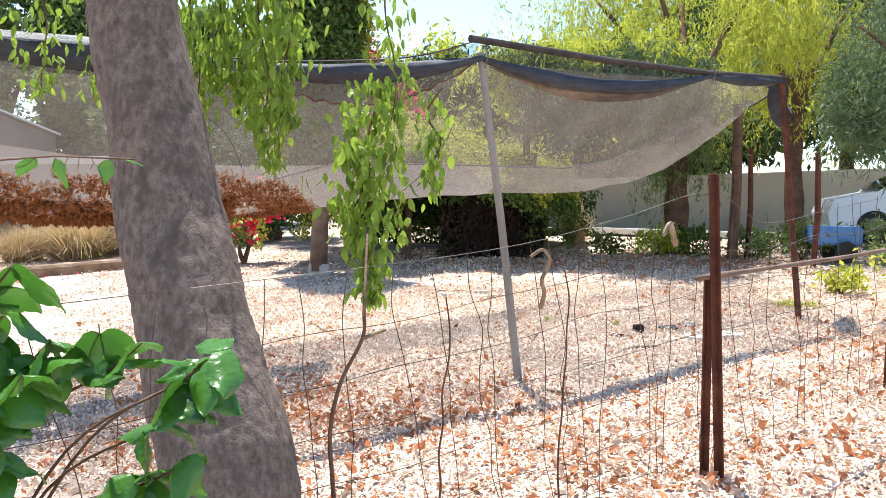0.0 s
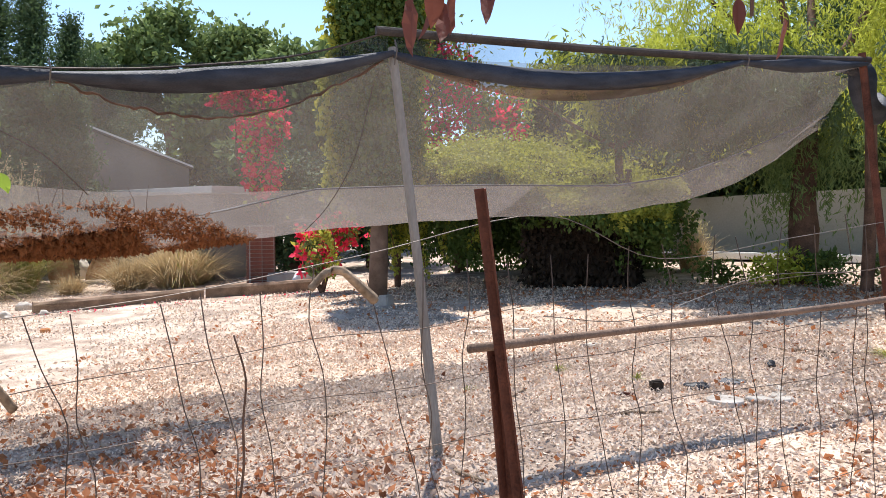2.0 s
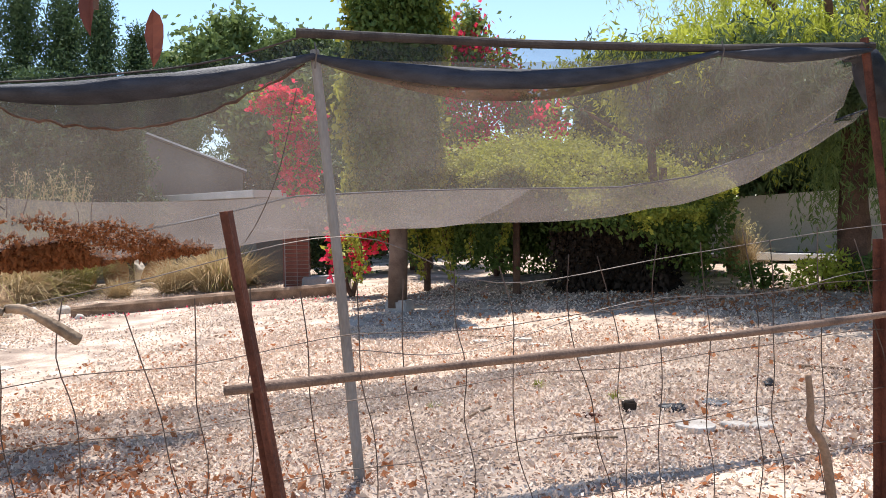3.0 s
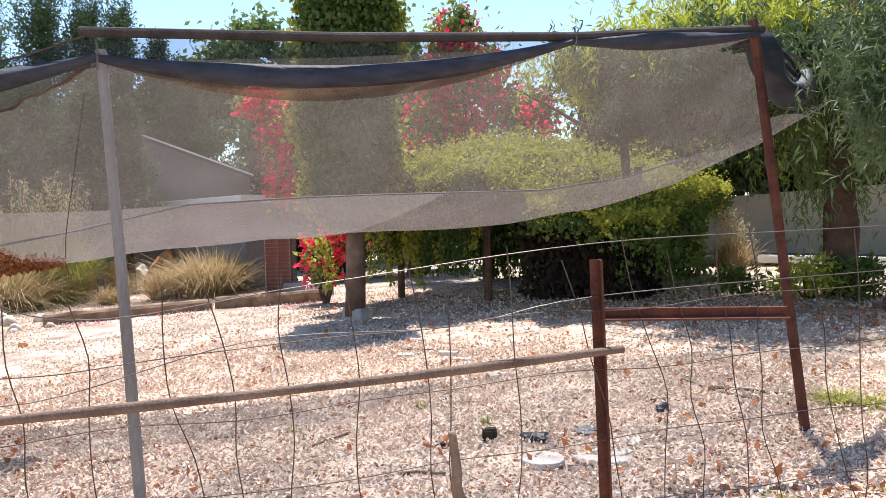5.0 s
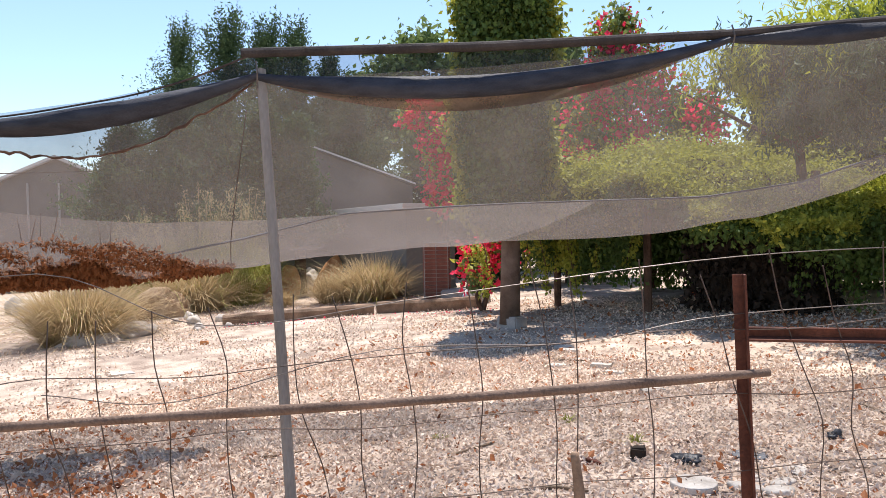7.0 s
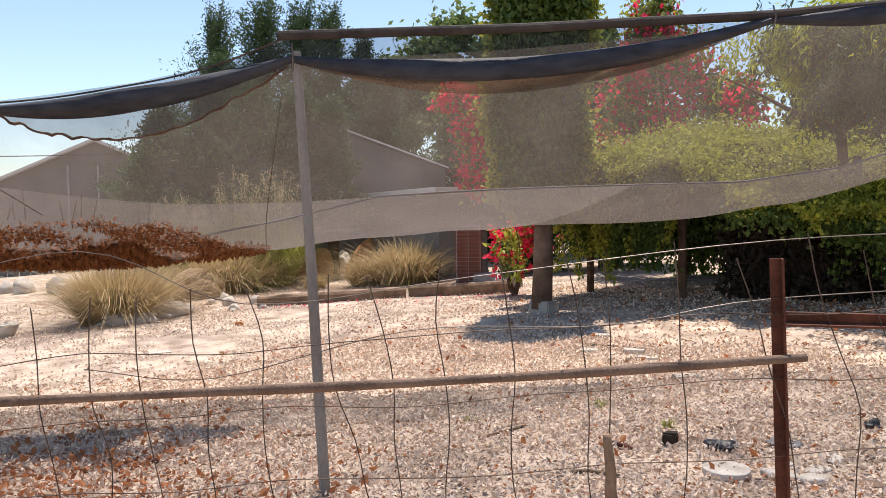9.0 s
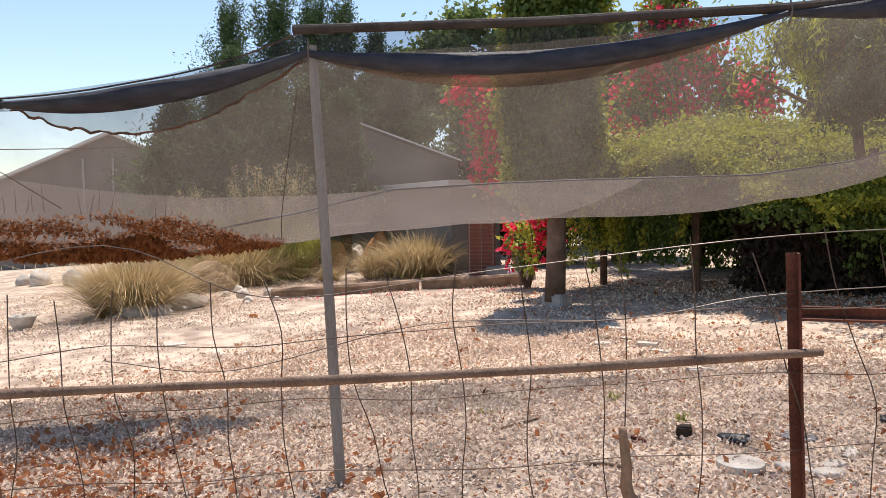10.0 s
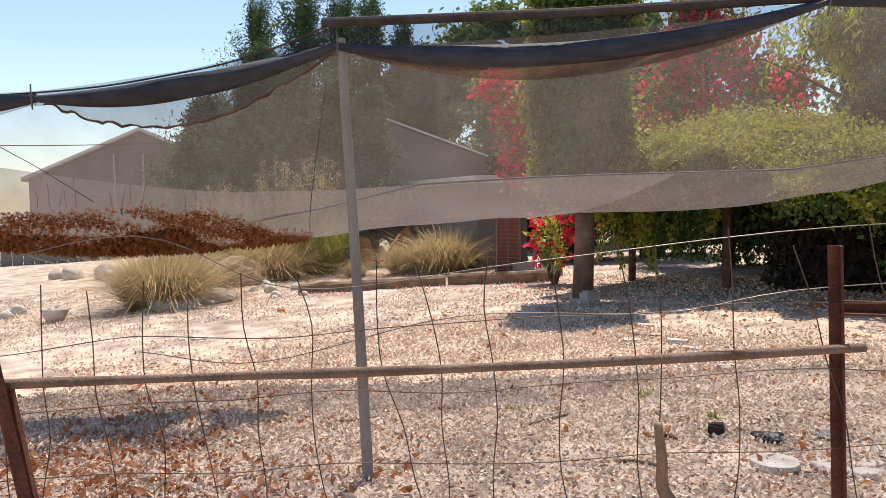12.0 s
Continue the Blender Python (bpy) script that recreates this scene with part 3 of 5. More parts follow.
for q in (fence_at(3.9, 0),):
    part("post", to_fence(angle_iron(q - Vector((0, 0, 0.1)), q + Vector((0.05, 0, 1.25)), 0.045, 0.006, 10)), M_RUST, fence, "rusty angle-iron post")
rail = [at_site(1.47, 2.70, 1.06), at_site(2.0, 3.25, 1.045), at_site(2.6, 3.86, 1.03), at_site(3.22, 4.50, 1.03)]
part("rail", to_fence(tube(curve_points(rail, 8), [0.0135 + 0.0015 * math.sin(i * 0.7) for i in range(25)], 10, 0.14)), M_RAIL, fence, "weathered grey wooden pole rail", smooth=True)


# ---- trees and planting ----
def limb(p, q, r0, r1, bend=0.1, seed=0, n=7, sides=9, wob=0.15):
    p, q = Vector(p), Vector(q)
    pts = []
    for i in range(n):
        k = i / (n - 1)
        off = Vector((noise.noise(Vector((seed, k * 2, 1))), noise.noise(Vector((seed, k * 2, 5))), 0)) * bend * math.sin(math.pi * k)
        pts.append(p.lerp(q, k) + off)
    return tube(pts, [r0 + (r1 - r0) * (i / (n - 1)) ** 0.8 for i in range(n)], sides, wob)


def tree(name, x, y, label, category, trunk, limbs, crowns, bark, group=""):
    """trunk: (height, base radius, top radius, lean x, lean y); limbs: end points; crowns: (points, leaf size, aspect, droop, material)."""
    t = thing(name, (x, y, lay(x, y) if abs(x) < 14 and -2 < y < 16 else ground_z(x, y)), label, category, group)
    h, r0, r1, lx, ly = trunk
    part("trunk", limb((0, 0, -0.15), (lx, ly, h), r0, r1, 0.12, x, 12, 14, 0.25), bark, t, smooth=True)
    for i, e in enumerate(limbs):
        part("limb", limb((lx * e[3], ly * e[3], h * e[3]), e[:3], r1 * 0.75, r1 * 0.18, 0.25, x + i * 2.7, 8, 8), bark, t, smooth=True)
    for pts, size, aspect, droop, mat in crowns:
        part("crown", leaf_cloud(pts, size, aspect, droop), mat, t)
    return t


def strands(n, centre, radii, length, per, seed):
    """Points along hanging twigs below an uneven crown."""
    r = np.random.default_rng(seed)
    tops = cloud_points(n, centre, radii, 0.5, 14, seed)
    k = r.random((n, per))
    ln = length * (0.4 + 0.9 * r.random(n))
    p = np.repeat(tops[:, None, :], per, axis=1)
    p[:, :, 2] -= k * ln[:, None]
    p[:, :, 0] += 0.04 * r.normal(size=(n, per)) + 0.1 * k * r.normal(size=(n, 1))
    p[:, :, 1] += 0.04 * r.normal(size=(n, per)) + 0.1 * k * r.normal(size=(n, 1))
    return p.reshape(-1, 3)


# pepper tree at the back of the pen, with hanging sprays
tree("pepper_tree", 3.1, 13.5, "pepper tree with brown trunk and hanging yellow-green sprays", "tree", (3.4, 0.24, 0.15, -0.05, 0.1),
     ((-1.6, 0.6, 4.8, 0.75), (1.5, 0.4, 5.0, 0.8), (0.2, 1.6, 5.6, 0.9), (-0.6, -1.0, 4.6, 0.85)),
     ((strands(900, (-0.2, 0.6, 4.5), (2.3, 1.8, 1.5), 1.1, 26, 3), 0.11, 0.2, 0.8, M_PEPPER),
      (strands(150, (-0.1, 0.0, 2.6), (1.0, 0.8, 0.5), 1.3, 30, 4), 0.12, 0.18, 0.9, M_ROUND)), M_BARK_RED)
tree("pepper_tree", 5.6, 15.2, "tall pepper tree with bright drooping foliage behind the pen", "tree", (3.6, 0.2, 0.13, 0.1, 0.0),
     ((-1.4, 0.4, 5.0, 0.8), (1.2, 0.4, 5.2, 0.85)),
     ((strands(800, (0, 0, 4.9), (2.4, 1.8, 1.7), 1.2, 26, 9), 0.12, 0.2, 0.8, M_PEPPER),), M_BARK_RED)
tree("feathery_tree", 0.35, 13.5, "tree with fine hanging grey-green foliage over the arbour", "tree", (2.6, 0.09, 0.06, 0.0, -0.5),
     ((-1.5, -0.9, 3.1, 0.85), (1.9, -0.9, 3.2, 0.85), (0.3, -1.8, 3.1, 0.9), (0.4, 0.4, 3.4, 0.95)),
     ((strands(1700, (0.95, -0.9, 3.15), (1.7, 1.3, 0.5), 0.5, 30, 13), 0.11, 0.24, 0.6, M_GREYTREE),
      (strands(1000, (1.05, -0.8, 3.3), (1.7, 1.3, 0.5), 0.5, 26, 14), 0.11, 0.24, 0.6, M_PEPPER)), M_BARK_RED)
tree("casuarina_tree", 5.1, 7.9, "grey-green fine-needled tree leaning over the canopy corner", "tree", (3.0, 0.12, 0.07, -0.2, -0.1),
     ((-1.3, -0.6, 2.9, 0.75), (0.6, 0.1, 3.7, 0.8), (-0.7, 0.4, 3.2, 0.8)),
     ((strands(420, (-0.3, 0.1, 3.1), (0.9, 0.8, 0.5), 0.6, 30, 21), 0.10, 0.12, 0.5, M_GREYTREE),
      (strands(230, (-1.15, -0.55, 2.35), (0.45, 0.4, 0.4), 0.5, 32, 22), 0.10, 0.13, 0.4, M_GREYTREE)), M_BARK_RED)

# vine-clad column, bougainvillea and the arbour behind the pen
col = thing("vine_clad_post", (-2.86, 10.86, lay(-2.86, 10.86)), "tall wooden post on a concrete block, clad in climbing vine", "post")
part("post", limb((0, 0, 0.05), (0.12, 0.02, 5.0), 0.145, 0.09, 0.05, 3), M_RAIL, col, "weathered round wooden post", smooth=True)
part("footing", block((0.36, 0.26, 0.2), 0.02, (0.04, 0, 0.06), 0.006), M_CONCRETE, col, "rough concrete footing block")
r = np.random.default_rng(31)
N = 60000
a, z = r.random(N) * 2 * math.pi, r.random(N) * 3.9 + 1.3
rad = (0.47 + 0.10 * np.sin(a * 3 + z * 0.9) * np.sin(z * 2.7) + 0.09 * r.normal(size=N)) * np.clip((z - 1.1) / 0.5, 0.35, 1) * np.clip((5.5 - z) / 0.8, 0.3, 1)
part("crown", leaf_cloud(np.stack([np.cos(a) * rad, np.sin(a) * rad, z], 1), 0.08, 0.7, 0.5), M_IVY, col, "dark green climbing vine")
k = (np.cos(a - 3.6) > 0.90) | (np.cos(a - 0.6) > 0.95)
part("young_vine", leaf_cloud(np.stack([np.cos(a) * rad * 1.15, np.sin(a) * rad * 1.15, z], 1)[k], 0.10, 0.7, 0.5), M_IVY_LIGHT, col, "yellow-green young shoots")


def bougainvillea(x, y, label, lumps, red, green, seed):
    b = thing("bougainvillea", (x, y, ground_z(x, y)), label, "shrub")
    for i, (cx, cy, cz, rx, ry, rz) in enumerate(lumps):
        part("limb", limb((0, 0, 0), (cx, cy, cz), 0.05, 0.015, 0.3, seed + i), M_BARK_RED, b)
    pts = np.concatenate([cloud_points(green // len(lumps), c[:3], c[3:], 0.4, 16, seed + i) for i, c in enumerate(lumps)])
    part("crown", leaf_cloud(pts, 0.10, 0.6, 0.2), M_IVY_LIGHT, b, "sparse yellow-green leaves")
    pts = np.concatenate([cloud_points(green // len(lumps), c[:3], c[3:], 0.3, 16, seed + 50 + i) for i, c in enumerate(lumps)])
    part("crown", leaf_cloud(pts, 0.12, 0.6, 0.2), M_ROUND, b)
    pts = np.concatenate([cloud_points(red // len(lumps) // (5 if c[2] > 4.5 else 1), c[:3], np.asarray(c[3:]) * 1.05, 0.75, 34, seed + 100 + i) for i, c in enumerate(lumps)])
    part("flower_mass", leaf_cloud(pts, 0.11, 0.85, 0.0), M_RED, b, "crimson bracts", kind="stuff")
    return b


bougainvillea(-6.75, 13.7, "bougainvillea with crimson bracts climbing beside the vine-clad tree", ((-0.05, 0.1, 2.5, 0.4, 0.4, 0.75), (-0.2, 0.2, 3.3, 0.55, 0.4, 0.6), (-0.75, 0.1, 3.85, 0.5, 0.3, 0.28)), 1900, 1200, 41)
bougainvillea(-3.4, 16.0, "large bougainvillea with crimson bracts and yellowing leaves", ((-1.2, 0, 3.0, 0.8, 0.6, 1.1), (-0.5, 0.0, 4.0, 0.9, 0.6, 0.9), (0.5, 0.2, 3.1, 0.8, 0.6, 0.8), (-0.8, 0.1, 4.9, 0.5, 0.5, 0.8)), 3200, 4600, 47)
bougainvillea(-4.75, 12.5, "low bougainvillea sprays with crimson bracts above the kerb timber", ((-0.1, 0, 0.75, 0.4, 0.3, 0.4), (0.3, 0.1, 1.1, 0.35, 0.3, 0.35)), 460, 420, 53)

arbour = thing("vine_arbour", (-1.45, 14.5, ground_z(-1.45, 14.5)), "low arbour overgrown with climbing vine, dark inside", "arbour")
for px, py in ((-2.0, -1.6), (-0.3, -1.7), (1.9, -1.2), (1.7, 1.4), (-1.9, 1.2)):
    part("post", tube([(px, py, -0.1), (px, py, 1.0), (px + 0.03, py, 1.9)], 0.06, 8, 0.1), M_BARK_RED, arbour)
r = np.random.default_rng(61)


def arbour_top(px, py):
    return 2.22 - 0.20 * np.clip(-py - 0.1, 0, 3.2) + 0.3 * np.exp(-((px + 0.6) / 1.2) ** 2) - 0.08 * px - 0.05 * px ** 2 + 0.05 * np.sin(px * 5) + 0.05 * np.sin(py * 4)


n = 92000
px, py = r.uniform(-2.5, 2.7, n), r.uniform(-3.4, 1.6, n)
edge = 0.25 * np.sin(px * 3.1) + 0.15 * np.sin(px * 7.7 + 1)
keep = py > -3.1 + edge
# upper leaves take the light colour as sunlit, the layer below the dark one
part("crown", leaf_cloud(np.stack([px, py, arbour_top(px, py) - np.abs(r.normal(size=n)) * 0.10 + 0.05 * np.sin(px * 9) * np.sin(py * 8) + np.where(r.random(n) < 0.12, np.abs(r.normal(size=n)) * 0.16, 0)], 1)[keep], 0.056, 0.65, 0.1), M_IVY_LIGHT, arbour, "yellow-green vine top with sunlight put into its leaf colour")
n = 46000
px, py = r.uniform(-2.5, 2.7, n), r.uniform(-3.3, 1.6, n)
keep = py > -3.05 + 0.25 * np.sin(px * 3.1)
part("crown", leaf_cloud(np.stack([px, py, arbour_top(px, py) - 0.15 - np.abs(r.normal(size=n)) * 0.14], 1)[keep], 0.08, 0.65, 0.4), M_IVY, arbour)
q = np.random.default_rng(71)
for i in range(84):
    sx = q.uniform(-2.4, 3.0)
    front = sx < -0.6 or sx > 1.95
    sy = (-2.1 + 0.35 * abs(sx) * 0.4 + q.normal() * 0.15) if front or q.random() < 0.12 else q.uniform(0.4, 1.4)
    low = (q.uniform(0.1, 0.9) if sx > 1.95 else q.uniform(0.3, 1.25)) if front else q.uniform(0.85, 1.6)
    top = float(arbour_top(sx, sy))
    low = min(low, top - 0.25)
    m = int(420 * (top - low) * (0.9 if sx < 1.2 else 0.35))
    k = q.random(m)
    wide = 0.06 + 0.10 * (1 - k) * q.random()
    pts = np.stack([sx + q.normal(size=m) * wide + 0.08 * np.sin(k * 6 + i), sy + q.normal(size=m) * 0.08, low + (top - low) * k], 1)
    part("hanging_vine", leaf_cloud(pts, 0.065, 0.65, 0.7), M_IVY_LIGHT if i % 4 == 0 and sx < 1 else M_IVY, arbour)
# the second batch takes the near-black colour, to paint the shade under the vine
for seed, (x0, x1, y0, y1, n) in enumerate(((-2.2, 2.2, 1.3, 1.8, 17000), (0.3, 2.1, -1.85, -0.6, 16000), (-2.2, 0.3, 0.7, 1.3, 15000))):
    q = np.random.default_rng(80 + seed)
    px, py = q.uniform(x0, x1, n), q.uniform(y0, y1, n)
    part("inner_vine", leaf_cloud(np.stack([px, py, (q.random(n) ** 0.8 if seed < 2 else 0.2 + 0.78 * q.random(n)) * arbour_top(px, py)], 1), 0.10, 0.65, 0.7), M_CAVE if seed == 1 else M_IVY, arbour, "tangle of dead vine, coloured dark for the shade inside" if seed == 1 else "")
# added solid block, coloured as the deep shade within the arbour
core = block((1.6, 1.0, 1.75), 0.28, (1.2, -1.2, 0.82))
part("inner_shade_core", ([v + Vector((0, 0, 0.06)) * noise.noise(v * 3) for v in core[0]], core[1]), M_CAVE, arbour, "solid dark brown core standing in for the shade inside the arbour")
for i, (x, y, top, low) in enumerate(((-3.55, 12.1, 1.75, 0.45), (-3.3, 12.25, 1.7, 0.35), (-2.75, 12.3, 1.7, 0.3), (-2.7, 12.35, 1.5, 0.5), (-2.3, 12.4, 1.7, 0.6), (-1.9, 12.6, 1.7, 0.7), (-4.3, 12.0, 1.2, 0.3))):
    q = np.random.default_rng(90 + i)
    z0 = ground_z(x, y)
    v = thing("hanging_vine", (x, y, z0 + low), "hanging yellow-green vine trailing from the arbour", "vine", "hanging vines")
    k = q.random(230)
    wob = 0.10 * np.sin(k * 5 + i)
    pts = np.stack([wob + q.normal(size=230) * 0.05, q.normal(size=230) * 0.05, k * (top - low)], 1)
    part("stem", tube([(0.10 * math.sin(j / 8 * 5 + i), 0, j / 8 * (top - low + 0.4)) for j in range(9)], 0.008, 5), M_BARK_RED, v)
    part("leaves", leaf_cloud(pts, 0.065, 0.7, 0.7), M_IVY_LIGHT, v)

# far conifers and broad trees
def conifer(x, y, h, w, seed, mat, low):
    t = thing("cypress_tree", (x, y, ground_z(x, y)), "tall dark green conifer behind the buildings", "tree", "far conifers")
    part("trunk", limb((0, 0, -0.1), (0, 0, h * 0.9), 0.2, 0.03, 0.1, seed), M_BARK_RED, t)
    q = np.random.default_rng(seed)
    n = 26000
    k = q.random(n) ** 0.75
    arm = q.integers(0, 46, n)
    a = arm * 2.4 + q.normal(size=n) * 0.34
    hh = (arm / 46.0) * (0.98 - low) + low
    reach = np.random.default_rng(seed + 7).uniform(0.5, 1.9, 46)
    rad = w * (1.03 - hh) ** 1.05 * k * reach[arm]
    z = h * (hh + 0.13 * k * k + 0.018 * q.normal(size=n))
    part("crown", leaf_cloud(np.stack([np.cos(a) * rad + 0.12 * q.normal(size=n), np.sin(a) * rad + 0.12 * q.normal(size=n), z], 1), 0.13, 0.4, -0.3), mat, t)
    return t


for i, (x, y, h, w, low) in enumerate(((-22.2, 16.4, 7.0, 2.2, 0.06), (-21.1, 17.7, 9.1, 2.3, 0.06), (-20.6, 19.0, 8.9, 2.4, 0.06), (-19.5, 19.5, 8.6, 1.8, 0.06), (-19.6, 21.1, 7.8, 1.9, 0.06), (-18.0, 20.9, 6.3, 1.8, 0.06), (-15.5, 11.2, 4.2, 1.6, 0.3), (-14.8, 12.2, 4.7, 1.9, 0.3), (-14.0, 13.0, 4.7, 1.9, 0.3), (-13.4, 13.9, 4.6, 1.5, 0.3), (-12.6, 14.4, 4.2, 0.9, 0.3), (-27.0, 19.0, 10.2, 2.6, 0.06))):
    conifer(x, y, h, w * (1.1 if low > 0.1 else 1.55), 130 + i, M_DARKTREE, low)
for i, (x, y, h, rx, rz) in enumerate(((-19.6, 26.2, 7.2, 2.3, 2.5), (-17.0, 27.2, 6.6, 1.8, 2.2), (-10.2, 22.0, 4.9, 1.8, 1.7), (-22.2, 25.2, 6.4, 1.4, 2.0), (-12.4, 20.2, 3.8, 1.5, 1.6), (-8.8, 22.6, 2.5, 2.0, 1.9), (-10.6, 19.8, 2.7, 1.4, 1.7), (-11.2, 19.0, 1.7, 0.9, 1.6), (-13.2, 19.9, 1.9, 1.3, 1.6), (-7.6, 16.2, 1.5, 1.2, 1.3), (-6.0, 17.3, 1.7, 1.4, 1.5))):
    tree("broad_tree", x, y, "rounded grey-green tree on the skyline", "tree", (h * 0.7, 0.3, 0.18, 0, 0), ((rx * 0.5, 0, h, 0.7), (-rx * 0.5, 0.3, h, 0.75)),
         ((cloud_points(12000, (0, 0, h), (rx, rx, rz), 0.6, 40, 170 + i), 0.28 if i < 7 else 0.13, 0.55, 0.1, M_ROUND if i < 7 else M_DARKTREE),), M_BARK_RED, "skyline trees")
for i, (x, y, h, rx, rz) in enumerate(((1.5, 20.3, 2.1, 2.0, 1.0), (4.6, 19.9, 2.3, 2.2, 1.0), (-1.0, 19.6, 1.9, 1.4, 1.0), (2.6, 20.6, 2.9, 2.2, 1.5), (0.8, 21.5, 3.2, 2.4, 1.6), (4.5, 21.5, 4.0, 2.6, 2.4), (8.5, 20.5, 4.2, 2.6, 2.6), (-1.8, 20.4, 3.4, 1.6, 1.4), (12.0, 17.5, 4.2, 2.6, 2.8), (9.0, 13.0, 4.2, 2.2, 2.2))):
    # the higher, lighter leaf layer paints sunlight onto the tops of the dark crowns
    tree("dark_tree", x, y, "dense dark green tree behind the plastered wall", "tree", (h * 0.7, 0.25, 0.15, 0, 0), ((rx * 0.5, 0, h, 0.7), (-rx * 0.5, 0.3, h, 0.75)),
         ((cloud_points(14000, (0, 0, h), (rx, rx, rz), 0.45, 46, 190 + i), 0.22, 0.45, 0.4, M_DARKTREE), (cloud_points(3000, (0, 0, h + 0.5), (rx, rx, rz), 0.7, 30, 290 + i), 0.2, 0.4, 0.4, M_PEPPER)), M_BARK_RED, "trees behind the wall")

# ---- buildings and walls ----
wall = thing("wall_back", (5.0, 18.2, 0), "low beige plastered wall behind the pen", "wall", kind="structure")
a, b = Vector((-0.6, 19.6, 0)), Vector((11.0, 16.6, 0))
d = (b - a).normalized()
nn = Vector((-d.y, d.x, 0)) * 0.1
verts, faces = [], []
for p, top in ((a, 1.75), (b, 2.25)):
    for sgn in (-1, 1):
        for z in (ground_z(p.x, p.y) - 0.3, top):
            q = p + nn * sgn
            verts.append((q.x - 5.0, q.y - 18.2, z))
faces = [(0, 1, 5, 4), (2, 6, 7, 3), (1, 3, 7, 5), (0, 2, 3, 1), (4, 5, 7, 6)]
part("wall", (verts, faces), M_WALL, wall)


def gable(name, apex, half, eave_drop, way, length, wall_drop, label, roof_mat, wall_mat, over=0.25, board=0.13):
    """A gable-ended building: apex point, half width, drop to the eaves, plan direction of its front, length behind."""
    way = Vector((way[0], way[1], 0)).normalized()
    back = Vector((-way.y, way.x, 0))
    h = thing(name, (apex[0], apex[1], apex[2] - eave_drop - wall_drop), label, "building")
    z0, z1, z2 = 0.0, wall_drop, wall_drop + eave_drop
    front = [way * -half + Vector((0, 0, z0 - 0.5)), way * half + Vector((0, 0, z0 - 0.5)), way * half + Vector((0, 0, z1)), Vector((0, 0, z2)), way * -half + Vector((0, 0, z1))]
    verts = front + [p + back * length for p in front]
    faces = [(0, 1, 2, 3, 4), (9, 8, 7, 6, 5), (0, 4, 9, 5), (2, 1, 6, 7)]
    part("wall", (verts, faces), wall_mat, h)
    for sgn in (-1, 1):
        e0 = Vector((0, 0, z2 + 0.06)) - back * over
        e1 = way * (half + over) * sgn + Vector((0, 0, z1 + 0.06 - eave_drop * over / half)) - back * over
        e2, e3 = e1 + back * (length + 2 * over), e0 + back * (length + 2 * over)
        dn = Vector((0, 0, -board))
        part("roof", ([e0, e1, e2, e3, e0 + dn, e1 + dn, e2 + dn, e3 + dn], [(0, 1, 2, 3), (4, 7, 6, 5), (0, 4, 5, 1), (1, 5, 6, 2), (2, 6, 7, 3), (3, 7, 4, 0)]), roof_mat, h)
        f0, f1 = e0 - back * 0.04 + Vector((0, 0, 0.05)), e1 - back * 0.04 + Vector((0, 0, 0.05))
        low = Vector((0, 0, -board))
        part("fascia", ([f0, f1, f1 + low, f0 + low, f0 + back * 0.03, f1 + back * 0.03, f1 + low + back * 0.03, f0 + low + back * 0.03], [(0, 1, 2, 3), (4, 7, 6, 5), (0, 4, 5, 1), (3, 2, 6, 7)]), M_FASCIA, h, "pale barge board")
    return h, way, back


barn, bw, bb = gable("barn", (-34.4, 16.55, 5.22), 5.2, 2.3, (0.55, 0.83), 14, 3.6, "large grey gable-ended greenhouse barn", M_ROOF, M_SHED)
for o, w2, h2, z in ((0.1, 0.08, 2.6, 3.4), (-1.25, 0.08, 2.6, 3.4), (1.45, 0.08, 2.6, 3.4)):
    c = bw * o - bb * 0.05
    part("frame_strip", block((w2, w2, h2), 0.01, (c.x, c.y, z)), M_ROOF, barn)
house, hw, hb = gable("house", (-15.0, 15.4, 4.27), 3.95, 1.5, (0.68, 0.73), 4, 2.9, "house with a pale roof edge on its gable", M_TILE, M_SHED, 0.1, 0.05)
band = thing("low_building", (-10.4, 15.3, ground_z(-10.4, 15.3)), "low flat-roofed wing with a white roof edge", "building")
zt = 2.06 - ground_z(-10.4, 15.3)
part("wall", block((5.0, 1.2, zt), 0.01, (0, 0, zt / 2 - 0.12)), M_SHED, band)
part("roof", block((5.25, 1.45, 0.16), 0.01, (0, 0, zt - 0.08)), M_FASCIA, band, "white roof edge")
band.matrix_world = pose(-10.4, 15.5, ground_z(-10.4, 15.3), 0, 0, -20)
pillar = thing("brick_pillar", (-6.5, 13.2, ground_z(-6.5, 13.2)), "square dark red brick pillar", "pillar")
pillar.matrix_world = pose(-6.5, 13.2, ground_z(-6.5, 13.2), 0, 0, 40)
part("core", block((0.47, 0.47, 1.24), 0.004, (0, 0, 0.58)), M_CONCRETE, pillar, "mortar core")
brick_mesh = mesh("brick", *block((0.21, 0.1, 0.062), 0.004), M_BRICK)
for row in range(16):
    for side in range(4):
        for k in (-0.5, 0.5):
            ob = new("brick", brick_mesh)
            ob.parent = pillar
            off = 0.225 * k
            ob.matrix_basis = pose(0, 0, 0.04 + row * 0.074, 0, 0, 90 * side) @ pose(off, 0.205, 0)


